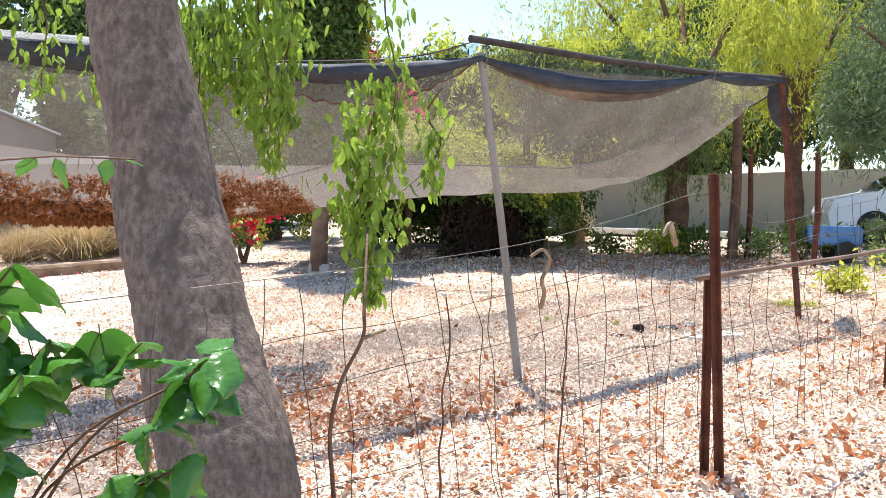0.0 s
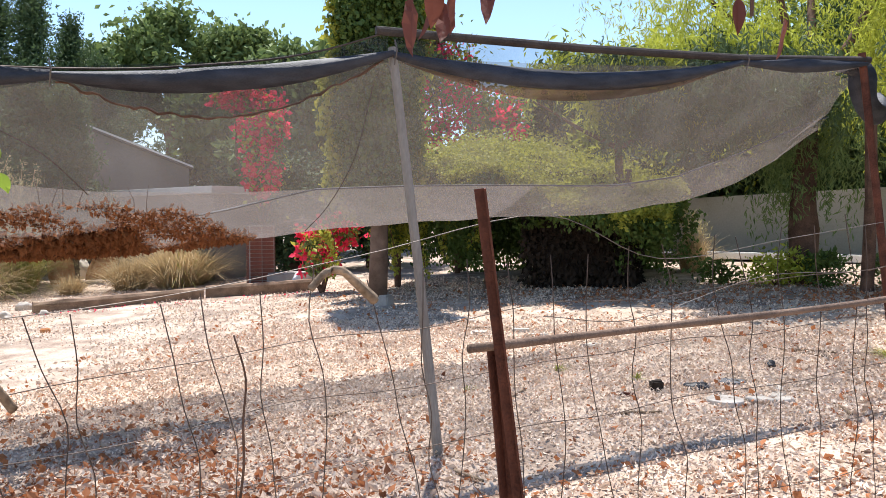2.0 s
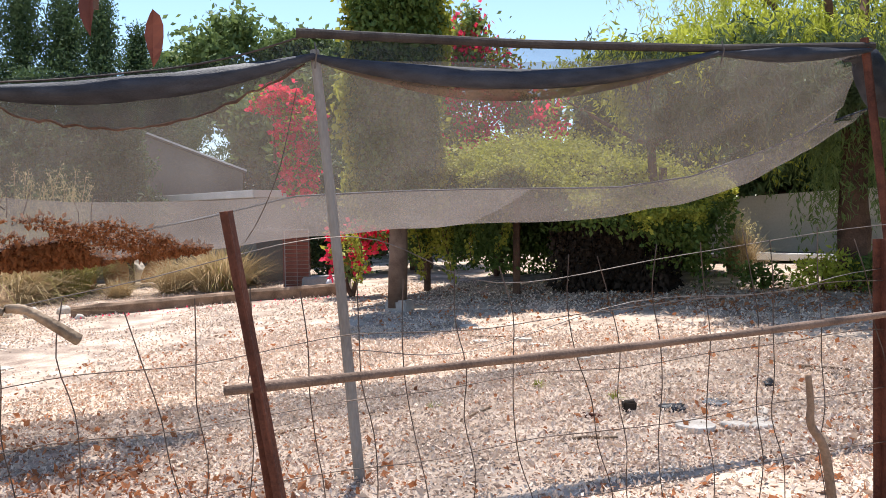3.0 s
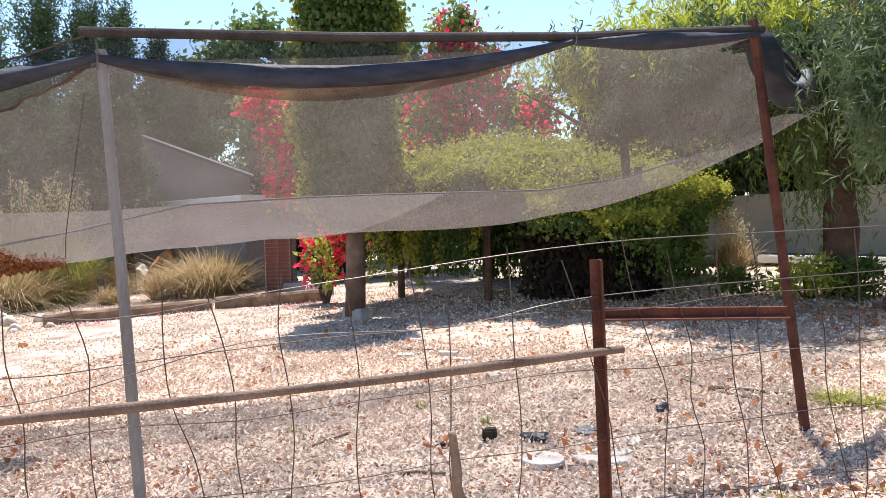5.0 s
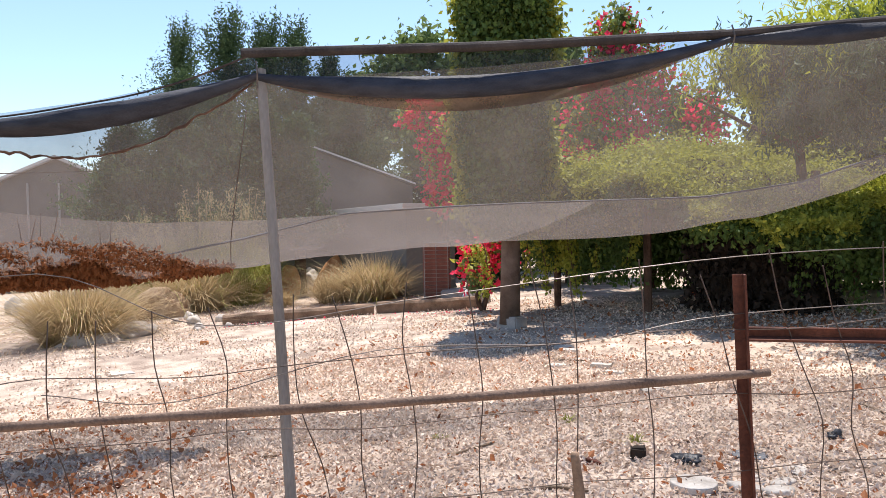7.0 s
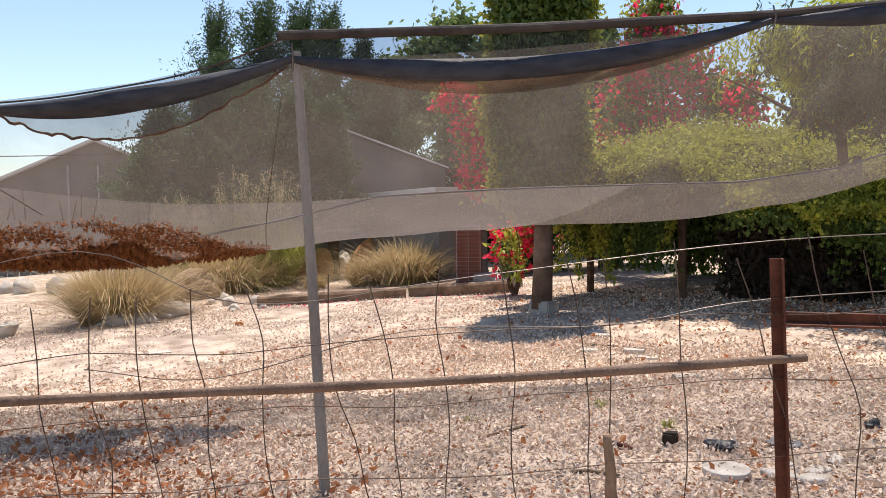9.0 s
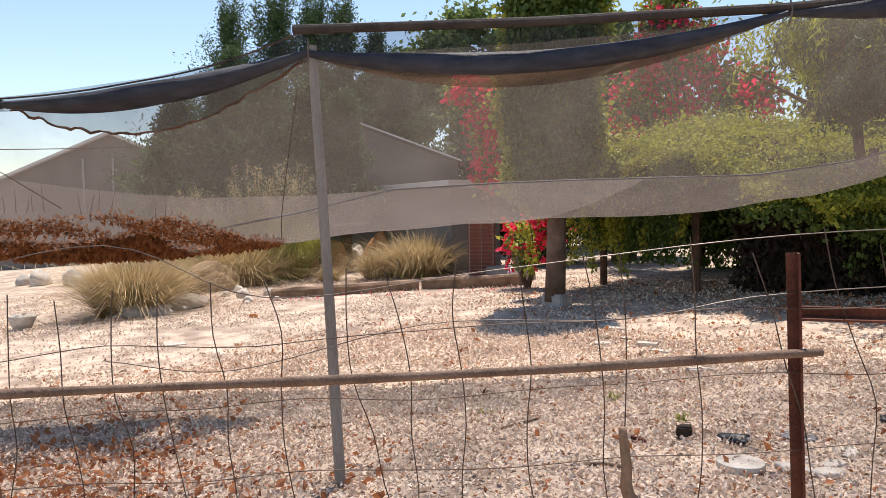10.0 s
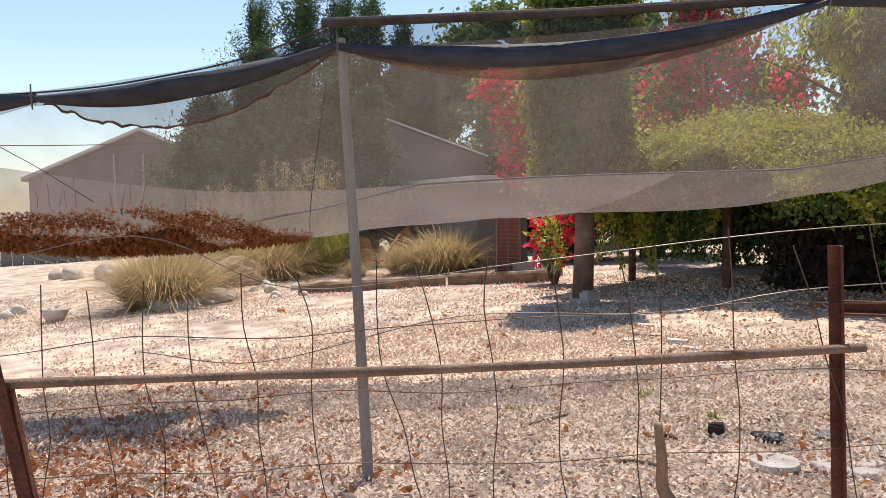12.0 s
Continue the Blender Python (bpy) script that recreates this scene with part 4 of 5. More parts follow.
# ---- the near tree, its vines and the shrub beside the path ----
def heart_leaves(items, seed=0):
    """Folded, pointed leaves with wavy edges. items: (base, direction, length, width)."""
    r = random.Random(seed)
    prof = ((0.0, 0.0), (0.10, 0.27), (0.26, 0.45), (0.46, 0.5), (0.66, 0.39), (0.84, 0.2), (1.0, 0.0))
    verts, faces = [], []
    for base, way, ln, wd in items:
        d = Vector(way).normalized()
        s = d.cross(Vector((r.gauss(0, 1), r.gauss(0, 1), r.gauss(0, 1)))).normalized()
        up = s.cross(d)
        k = len(verts)
        curl = r.uniform(-0.25, 0.05)
        mids, lefts, rights = [], [], []
        for t, w in prof:
            c = Vector(base) + d * (t * ln) + up * (curl * ln * t * t)
            mids.append(len(verts)); verts.append(c)
            if 0 < t < 1:
                wave = r.uniform(0.02, 0.1) * ln
                lefts.append(len(verts)); verts.append(c + s * (w * wd) + up * wave)
                rights.append(len(verts)); verts.append(c - s * (w * wd) + up * wave)
        for side, flip in ((lefts, 1), (rights, -1)):
            faces.append((mids[0], mids[1], side[0])[::flip])
            for q in range(4):
                faces.append((mids[q + 1], mids[q + 2], side[q + 1], side[q])[::flip])
            faces.append((mids[5], mids[6], side[4])[::flip])
    return verts, faces


near_tree = thing("leaning_tree", (-0.27, 1.22, lay(-0.27, 1.22)), "leaning grey-barked tree trunk growing through the wire fence", "tree")
TB = near_tree.matrix_world.translation.copy()
line = [Vector(p) - TB for p in ((-0.16, 1.16, -0.5), (-0.27, 1.21, 0.1), (-0.32, 1.24, 0.4), (-0.41, 1.30, 0.64), (-0.47, 1.35, 0.82), (-0.62, 1.46, 1.2), (-0.74, 1.55, 1.62), (-0.86, 1.625, 2.05), (-1.0, 1.7, 2.6), (-1.15, 1.8, 3.2))]
line = curve_points(line, 16)
part("trunk", tube(line, [0.266 - 0.108 * min(1, (i / (len(line) - 1)) * 1.25) ** 0.75 for i in range(len(line))], 56, 0.10, 0.028), M_BARK, near_tree, smooth=True)
part("limb", limb(line[-1], (3.0, 0.9, 3.3), 0.1, 0.02, 0.3, 5, 10), M_BARK, near_tree, smooth=True)
part("limb", limb(line[-6], (-1.6, 0.6, 4.2), 0.09, 0.03, 0.2, 8), M_BARK, near_tree, smooth=True)
part("limb", limb(line[-4], (0.3, 0.45, 2.75), 0.06, 0.015, 0.2, 12), M_BARK, near_tree, smooth=True)
r = random.Random(23)
items = []
for i in range(520):
    c = Vector((r.gauss(-0.9, 0.6), r.gauss(0.5, 0.45), r.uniform(2.65, 3.7)))
    items.append((c, (r.gauss(0, 0.5), r.gauss(0, 0.5), -1), r.uniform(0.06, 0.1), r.uniform(0.045, 0.07)))
part("crown", heart_leaves(items, 3), M_VINE, near_tree, "light green pointed leaves")


def hanging_vine(loc, strands_, n, label, seed):
    """Strands as (x, y, top, low, spread) about loc."""
    v = thing("hanging_vine", loc, label, "vine", "near vines")
    q = random.Random(seed)
    items = []
    for i, (x, y, top, low, spread, share) in enumerate(strands_):
        pts = [(x + 0.03 * math.sin(j * 1.1 + i), y + 0.02 * math.cos(j * 1.3 + i), top + (low - top) * j / 10) for j in range(11)]
        part("stem", tube(curve_points(pts, 3), [0.006 - 0.004 * j / 30 for j in range(31)], 6), M_BARK_RED, v)
        for j in range(int(n * share)):
            k = q.random()
            bush = spread * (0.35 + 0.65 * math.sin(math.pi * min(1, 0.12 + k)))
            c = (x + q.gauss(0, 1) * bush, y + q.gauss(0, 1) * bush * 0.7, top + (low - top) * k)
            items.append((c, (q.gauss(0, 0.35), q.gauss(0, 0.35), -1), q.uniform(0.04, 0.075), q.uniform(0.019, 0.035)))
    part("leaves", heart_leaves(items, seed), M_VINE, v, "fresh green pointed leaves")
    return v


hanging_vine((0.03, 1.95, 0), ((0.03, 0.05, 2.6, 1.45, 0.055, 0.22), (-0.03, 0.0, 1.80, 0.90, 0.095, 0.62), (0.23, -0.05, 1.75, 1.34, 0.04, 0.1), (-0.1, 0.02, 1.55, 1.1, 0.06, 0.2)), 760, "climbing vine hanging in a curtain of green leaves", 5)
hanging_vine((-0.52, 2.1, 0), ((0, 0, 2.6, 1.46, 0.085, 0.5), (-0.14, 0.1, 2.4, 1.75, 0.08, 0.3), (0.12, -0.05, 2.5, 1.62, 0.07, 0.3), (-0.3, 0.2, 2.4, 1.8, 0.07, 0.2), (-0.02, 0.2, 2.6, 1.45, 0.1, 0.35)), 760, "climbing vine of light green leaves hanging from the tree", 6)
hanging_vine((-0.9, 2.25, 0), ((0, 0, 2.6, 1.55, 0.12, 0.5), (0.2, 0.15, 2.5, 1.7, 0.1, 0.35), (-0.18, 0.1, 2.5, 1.62, 0.1, 0.35)), 620, "climbing vine of mid green leaves behind the leaning trunk", 26)
hanging_vine((-1.35, 2.2, 0), ((0, 0, 2.6, 1.75, 0.12, 0.5), (-0.4, 0.2, 2.6, 1.8, 0.13, 0.5)), 260, "leafy vine hanging beyond the leaning trunk", 16)
stem = [Vector(p) for p in ((0.04, 1.42, lay(0.04, 1.42) - 0.05), (-0.01, 1.42, 0.30), (-0.02, 1.41, 0.5), (0.02, 1.40, 0.68), (0.10, 1.38, 0.84), (0.10, 1.40, 0.95), (0.03, 1.75, 1.2))]
vs = thing("climbing_vine", stem[0], "bare twisted brown vine stem rising through the fence", "vine stem")
part("stem", tube([p - stem[0] for p in curve_points(stem, 6)], [0.009 - 0.004 * i / 36 for i in range(37)], 8, 0.3), M_BARK_RED, vs, smooth=True)
part("side_shoot", limb(stem[4] - stem[0], Vector((0.18, 1.39, 0.87)) - stem[0], 0.008, 0.004, 0.02, 4), M_DEADWOOD, vs)
for k, (s, top, seed) in enumerate(((-1.08, 1.15, 3.0), (-1.75, 1.1, 5.0))):
    p, q = fence_at(s, -0.05), fence_at(s + 0.03, top)
    pts = [p.lerp(q, j / 9) + FENCE_WAY * 0.05 * noise.noise(Vector((j * 0.6, seed, 0))) for j in range(10)]
    solo("dead_stick", tube(curve_points(pts, 4), [0.006 - 0.003 * j / 36 for j in range(37)], 7, 0.3), M_BARK_RED, "thin dead stem standing in the wire fence", "stem", "dead stems", smooth=True)

def veined_leaves(items, seed=0):
    """Broad leaves with a sunken midrib, ridged side veins and waved, downcurled edges. items: (base, direction, length, width)."""
    r = random.Random(seed)
    verts, faces, rows, cols = [], [], 16, 4
    for base, way, ln, wd in items:
        d = Vector(way).normalized()
        s = d.cross(Vector((r.gauss(0, 0.5), r.gauss(0, 0.5), 1))).normalized()
        up = s.cross(d)
        curl, fold, phase, tip = r.uniform(-0.5, -0.05), r.uniform(0.1, 0.5), r.uniform(0, 6), r.uniform(1.3, 1.9)
        k = len(verts)
        for i in range(rows + 1):
            t = i / rows
            half = wd * 0.5 * (math.sin(math.pi * t ** 0.72) ** 0.8) * (1 - 0.25 * t ** 3)
            for j in range(-cols, cols + 1):
                v = j / cols
                h = fold * abs(v) * half - 0.55 * half * v * v + curl * ln * t ** tip
                h += 0.012 * ln * math.cos(2 * math.pi * (6.5 * t - 1.3 * abs(v))) * min(1, abs(v) * 2.5) + 0.05 * ln * abs(v) ** 2 * math.sin(9 * t + phase + v)
                verts.append(Vector(base) + d * (t * ln) + s * (v * half) + up * h)
        w = 2 * cols + 1
        faces += [(k + i * w + j, k + i * w + j + 1, k + (i + 1) * w + j + 1, k + (i + 1) * w + j) for i in range(rows) for j in range(w - 1)]
    return verts, faces


shrub = thing("broadleaf_shrub", (-0.15, -0.35, lay(-0.15, -0.35)), "glossy broad-leaved green shrub beside the path", "shrub")
SB = shrub.matrix_world.translation.copy()
items = []
r = random.Random(12)
SPRAYS = ((0.07, -0.33, 1.23), (0.09, -0.37, 1.18), (0.14, -0.36, 1.15), (0.14, -0.41, 1.12), (0.17, -0.31, 1.15), (0.22, -0.30, 1.14), (0.28, -0.25, 1.11), (0.30, -0.22, 1.12), (0.25, -0.25, 1.05),
          (0.27, -0.26, 0.99), (0.20, -0.29, 0.97), (0.11, -0.42, 1.09), (0.12, -0.42, 1.03), (0.10, -0.40, 0.98), (0.06, -0.38, 1.12), (0.05, -0.38, 1.02), (0.16, -0.34, 0.94), (0.06, -0.36, 0.92))
for k, (ex, ey, ez) in enumerate(SPRAYS):
    n = 5 if ex > 0.18 else 7
    tip = Vector((ex, ey, ez)) - SB
    root = Vector((-0.14, 0.02, 0.0))
    midp = root.lerp(tip, 0.75) + Vector((-0.13, 0.0, 0.08))
    path = curve_points([root, midp, tip], 10)
    part("stem", tube(path, [0.0042 - 0.0028 * j / (len(path) - 1) for j in range(len(path))], 6), M_BARK_RED, shrub, "thin brown stem")
    for j in range(n):
        c = path[-1 - j // 2]
        ang = j * 2.4 + ex * 9
        items.append((c, (math.cos(ang), math.sin(ang), r.uniform(-1.0, 0.15)), r.uniform(0.05, 0.088), r.uniform(0.034, 0.056)))
part("leaves", veined_leaves(items, 8), M_BIGLEAF, shrub, "glossy dark and light green leaves", smooth=True)
spray = thing("leafy_twig", (-0.08, -0.02, 1.375), "thin twig with three hanging green leaves", "twig")
part("stem", tube([(-0.3, 0.0, -0.02), (0.0, 0.0, 0.003), (0.13, 0.01, 0.0)], 0.0018, 5), M_BARK_RED, spray)
part("leaves", veined_leaves([((-0.035, 0, 0.0), (-0.5, 0.1, -1), 0.046, 0.034), ((0.0, 0.0, 0.0), (0.15, 0.1, -1), 0.052, 0.026), ((0.085, 0.01, 0.0), (-0.25, 0.1, -0.9), 0.042, 0.03), ((0.115, 0.01, 0.0), (0.9, 0.1, 0.1), 0.03, 0.014)], 2), M_BIGLEAF, spray, smooth=True)


def pods(loc, hang, label, seed):
    """Withered leaves on a thread-like twig that drops from the limb above."""
    t = thing("withered_leaves", loc, label, "dead leaves", "hanging dead leaves")
    part("twig", tube([(0, 0, 0), (0.01, 0, 0.5), (-0.02, 0.02, hang)], 0.003, 5), M_BARK_RED, t)
    q = random.Random(seed)
    items = [((q.uniform(-0.05, 0.05), q.uniform(-0.04, 0.04), q.uniform(0.0, 0.05)), (q.uniform(-0.2, 0.2), q.uniform(-0.2, 0.2), -1), q.uniform(0.045, 0.07), q.uniform(0.016, 0.026)) for _ in range(seed)]
    v, f = heart_leaves(items, seed)
    part("leaves", (v, f), M_POD, t, "red-brown withered leaves")


M_POD = material("withered_leaf", (0.05, 0.016, 0.012), (0.14, 0.045, 0.03), 9, 0.6, 60, 0.2, island=0.6, through_light=0.3)
pods((1.94, 1.17, 1.60), 1.6, "bunch of red-brown withered leaves on a hanging twig", 8)
pods((2.24, 1.62, 1.66), 1.6, "pair of red-brown withered pods on a hanging twig", 2)

# ---- things on the ground ----
def rest(x, y, sink=0.01):
    return (x, y, lay(x, y) - sink)


def drum(rx, ry, h, n=40, wob=0.04, seed=0):
    """A slab-like disc with a rounded rim and worn edge."""
    verts, faces = [], []
    rings = ((0.96, 0), (1.0, 0.12), (1.0, 0.8), (0.985, 0.94), (0.95, 1.0), (0.5, 1.01), (0.0, 1.0))
    for k, z in rings:
        for a in range(n):
            t = 2 * math.pi * a / n
            w = 1 + wob * noise.noise(Vector((math.cos(t) * 1.5 + seed, math.sin(t) * 1.5, seed)))
            verts.append((math.cos(t) * rx * k * w, math.sin(t) * ry * k * w, z * h + 0.004 * noise.noise(Vector((math.cos(t) * k * 4, math.sin(t) * k * 4, seed)))))
    for i in range(len(rings) - 1):
        for a in range(n):
            faces.append((i * n + a, i * n + (a + 1) % n, (i + 1) * n + (a + 1) % n, (i + 1) * n + a))
    return verts, faces


solo("concrete_disc", drum(0.125, 0.125, 0.04, seed=1), M_STONE, "round pale concrete disc lying on the litter", "disc", loc=rest(2.13, 6.17))
solo("slate_disc", drum(0.105, 0.10, 0.03, seed=2), material("slate", (0.12, 0.12, 0.125), (0.20, 0.20, 0.205), 8, 0.7, 60, 0.3), "flat grey round slab lying on the litter", "slab", loc=rest(2.16, 6.85))
for i, (x, y, a, b, h) in enumerate(((2.36, 6.30, 0.19, 0.12, 0.06), (2.52, 6.33, 0.17, 0.12, 0.06), (2.48, 6.50, 0.18, 0.1, 0.04), (2.47, 6.76, 0.24, 0.09, 0.03), (2.33, 6.50, 0.12, 0.08, 0.03))):
    solo("flat_stone", lump((a, b, h), i + 3, 3, 0.3, 0.6), M_STONE, "flat pale stone lying beside the concrete disc", "stone", "flat stones", smooth=True, loc=rest(x, y), turn=i * 37)
solo("brick_lump", block((0.09, 0.08, 0.085), 0.012, (0, 0, 0.04), 0.006), M_CAVE, "small dark broken brick on the litter", "brick", loc=rest(1.63, 6.47), turn=24)
solo("rusty_scrap", lump((0.14, 0.1, 0.03), 19, 3, 0.6), M_RUST, "flat rusty brown scrap on the litter", "scrap", loc=rest(1.42, 6.25), turn=10)
bag = lump((0.17, 0.12, 0.05), 21, 3, 0.9)
solo("black_scrap", bag, material("black_plastic", (0.012, 0.012, 0.015), (0.05, 0.05, 0.058), 9, 0.45, 40, 0.5), "crumpled black plastic scrap on the ground", "scrap", smooth=True, loc=rest(1.93, 6.52), turn=30)
solo("black_scrap", lump((0.11, 0.08, 0.05), 25, 3, 0.9), bpy.data.materials["black_plastic"], "crumpled black plastic scrap beside a branch", "scrap", smooth=True, loc=rest(2.47, 7.42), turn=70)
for i, (x, y, a, b, t) in enumerate(((-0.09, 8.82, 0.2, 0.11, 20), (0.17, 8.64, 0.2, 0.12, 5), (-0.51, 8.68, 0.17, 0.12, 40), (-1.16, 9.74, 0.2, 0.14, 70), (-1.0, 9.6, 0.2, 0.12, 30), (0.85, 8.1, 0.2, 0.12, 50), (-5.41, 6.42, 0.3, 0.16, 80))):
    solo("tile_shard", block((a, b, 0.035), 0.006, (0, 0, 0.02), 0.004), M_STONE, "pale broken paving shard lying on the ground", "shard", "paving shards", loc=rest(x, y), turn=t)
solo("brick_bit", block((0.12, 0.07, 0.07), 0.01, (0, 0, 0.03), 0.005), M_ORANGE, "small orange brick bit on the sand", "brick", loc=rest(-6.49, 8.17), turn=35)


def stick(points, r0, r1, label, mat=M_DEADWOOD, name="stick", wob=0.35):
    pts = curve_points([Vector(p) for p in points], 6)
    solo(name, tube([p - pts[0] for p in pts], [r0 + (r1 - r0) * i / (len(pts) - 1) for i in range(len(pts))], 9, wob), mat, label, "stick", smooth=True, loc=pts[0])


stick(((2.97, 4.02, lay(2.97, 4.02) - 0.05), (2.95, 4.02, 0.3), (2.915, 4.0, 0.6), (2.87, 3.965, 0.70), (2.868, 3.96, 0.78), (2.86, 3.955, 0.88)), 0.02, 0.011, "mossy crooked stake leaning against the fence", M_LOG, "stake")
stick(((0.66, 1.44, 1.13), (0.70, 1.48, 1.15), (0.725, 1.52, 1.11), (0.70, 1.56, 1.04), (0.71, 1.60, 0.99), (0.70, 1.65, 0.93)), 0.006, 0.009, "crooked dead branch dangling from the fence wire", M_DEADWOOD, "dead_branch", 0.6)
stick(((1.19, 2.12, 1.18), (1.215, 2.16, 1.222), (1.235, 2.21, 1.222), (1.25, 2.26, 1.19), (1.275, 2.33, 1.135)), 0.009, 0.014, "gnarled dead branch caught on the fence wire", M_DEADWOOD, "dead_branch", 0.6)
stick(((0.72, 4.45, 0.02 + lay(0.7, 4.4)), (0.95, 4.3, 0.02 + lay(0.95, 4.3))), 0.012, 0.008, "short fallen stick on the leaf litter")
for i, (x, y, ln, a) in enumerate(((1.46, 5.7, 0.3, 20), (2.63, 8.1, 0.9, 10), (3.0, 7.9, 0.7, 150), (-0.8, 9.0, 0.5, 5), (0.6, 5.9, 0.35, 80), (-1.5, 6.5, 0.4, 130), (2.9, 6.0, 0.4, 100), (1.2, 11.8, 1.1, 30), (2.2, 11.2, 0.9, 160), (-0.6, 5.2, 0.3, 60))):
    dx, dy = math.cos(radians(a)) * ln, math.sin(radians(a)) * ln
    stick([(x + dx * k, y + dy * k + 0.04 * math.sin(k * 5 + i), lay(x + dx * k, y + dy * k) + 0.012) for k in (0, 0.3, 0.6, 1)], 0.012, 0.006, "fallen dry stick lying on the leaf litter")


def timber(p, q, w, h, label, seed):
    p, q = Vector(p), Vector(q)
    d = q - p
    v, f = [], []
    side = Vector((-d.y, d.x, 0)).normalized()
    n = 24
    prof = ((-0.5, 0), (-0.5, 0.8), (-0.35, 1.0), (0.3, 1.0), (0.5, 0.85), (0.5, 0))
    for i in range(n + 1):
        for k, (a, b) in enumerate(prof):
            j = 1 + 0.12 * noise.noise(Vector((i * 0.35, k * 2.0, seed)))
            v.append(d * (i / n) + side * (a * w * j) + Vector((0, 0, b * h * j - 0.02)))
    for i in range(n):
        for k in range(5):
            f.append((i * 6 + k, i * 6 + k + 1, i * 6 + k + 7, i * 6 + k + 6))
    f += [(5, 4, 3, 2, 1, 0), tuple(n * 6 + k for k in range(6))]
    return solo("sleeper_timber", (v, f), M_LOG, label, "timber", "edging timbers", loc=p)


def on(x, y):
    return (x, y, lay(x, y))


timber(on(-8.35, 9.6), on(-6.75, 11.75), 0.24, 0.21, "weathered timber sleeper edging the raised bed", 1)
timber(on(-6.75, 11.85), on(-5.2, 13.0), 0.22, 0.22, "weathered timber sleeper edging the raised bed", 2)

# rocks and garden ornaments
for i, (x, y, a, b, h, mat, lab) in enumerate(((-11.3, 9.95, 1.15, 0.8, 0.62, M_ROCK, "large tan boulder under dry grass"), (-8.9, 7.5, 0.95, 0.5, 0.24, M_STONE, "low pale rock at the foot of dry grass"), (-9.1, 8.3, 0.9, 0.5, 0.3, M_STONE, "grey-white rock at the foot of dry grass"))):
    solo("boulder", lump((a, b, h), 40 + i, 4, 0.35), mat, lab, "rock", smooth=True, loc=rest(x, y, 0.05), turn=30 * i + 40)
for i, (x, y, s) in enumerate(((-10.1, 9.9, 0.26), (-8.5, 9.2, 0.2), (-8.25, 9.05, 0.14), (-9.2, 9.5, 0.3), (-8.9, 9.9, 0.25), (-9.7, 9.4, 0.18), (-19.7, 9.0, 0.7), (-19.0, 9.6, 0.6), (-18.2, 9.5, 0.75), (-20.5, 8.8, 0.5), (-17.6, 9.3, 0.5), (-11.5, 5.7, 0.3), (-11.0, 5.4, 0.24), (-10.3, 8.9, 0.2), (-8.0, 9.5, 0.16))):
    solo("white_stone", lump((s, s * 0.8, s * 0.65), 60 + i, 3, 0.3), M_STONE, "rounded whitish stone lying on the sand", "stone", "white stones", smooth=True, loc=rest(x, y, 0.02) if x > -14 else (x, y, ground_z(x, y) - 0.02), turn=i * 53)
bowl = thing("stone_bowl", rest(-9.4, 5.75), "rough tan stone bowl holding pebbles", "bowl")
v, f = [], []
for i, (k, z) in enumerate(((0.0, 0.02), (0.55, 0.0), (0.75, 0.1), (1.0, 0.23), (0.92, 0.24), (0.7, 0.14), (0.0, 0.1))):
    for a in range(28):
        t = 2 * math.pi * a / 28
        w = 0.22 * k * (1 + 0.12 * noise.noise(Vector((math.cos(t) * 2, math.sin(t) * 2, 4))))
        v.append((math.cos(t) * w * 1.2, math.sin(t) * w, z))
for i in range(6):
    f += [(i * 28 + a, i * 28 + (a + 1) % 28, i * 28 + 28 + (a + 1) % 28, i * 28 + 28 + a) for a in range(28)]
part("basin", (v, f), M_STONE, bowl, smooth=True)
for i in range(4):
    vv, ff = lump((0.14, 0.12, 0.13), 80 + i, 2, 0.3)
    part("pebble", ([p + Vector((0.1 * math.cos(i * 1.7), 0.08 * math.sin(i * 1.7), 0.12)) for p in vv], ff), M_STONE, bowl, smooth=True)
v, f = lump((0.6, 0.35, 0.95), 33, 4, 0.3)
solo("orange_boulder", ([Vector((p.x + p.z * 0.45, p.y, p.z)) for p in v], f), M_ORANGE, "leaning orange-tan sandstone boulder in the garden", "rock", smooth=True, loc=rest(-12.4, 15.0), turn=50)
solo("orange_boulder", lump((0.55, 0.4, 0.8), 37, 4, 0.15), M_ORANGE, "upright orange-tan sandstone block in the garden", "rock", smooth=True, loc=rest(-12.5, 14.0), turn=45)
solo("orange_boulder", lump((0.55, 0.4, 0.65), 38, 4, 0.2), M_ORANGE, "small orange-tan sandstone block in the garden", "rock", smooth=True, loc=rest(-12.9, 13.4), turn=45)
solo("grey_boulder", lump((0.6, 0.5, 0.6), 39, 4, 0.3), M_STONE, "grey boulder between orange blocks", "rock", smooth=True, loc=rest(-13.2, 15.2), turn=15)
solo("stone_trough", block((0.95, 0.4, 0.3), 0.03, (0, 0, 0.14), 0.008), M_CONCRETE, "low grey stone trough by the brick pillar", "trough", loc=rest(-6.0, 13.45), turn=45)
solo("white_ornament", lump((0.2, 0.16, 0.34), 44, 3, 0.35), M_FASCIA, "small white plaster garden ornament", "ornament", smooth=True, loc=rest(-5.6, 13.05))


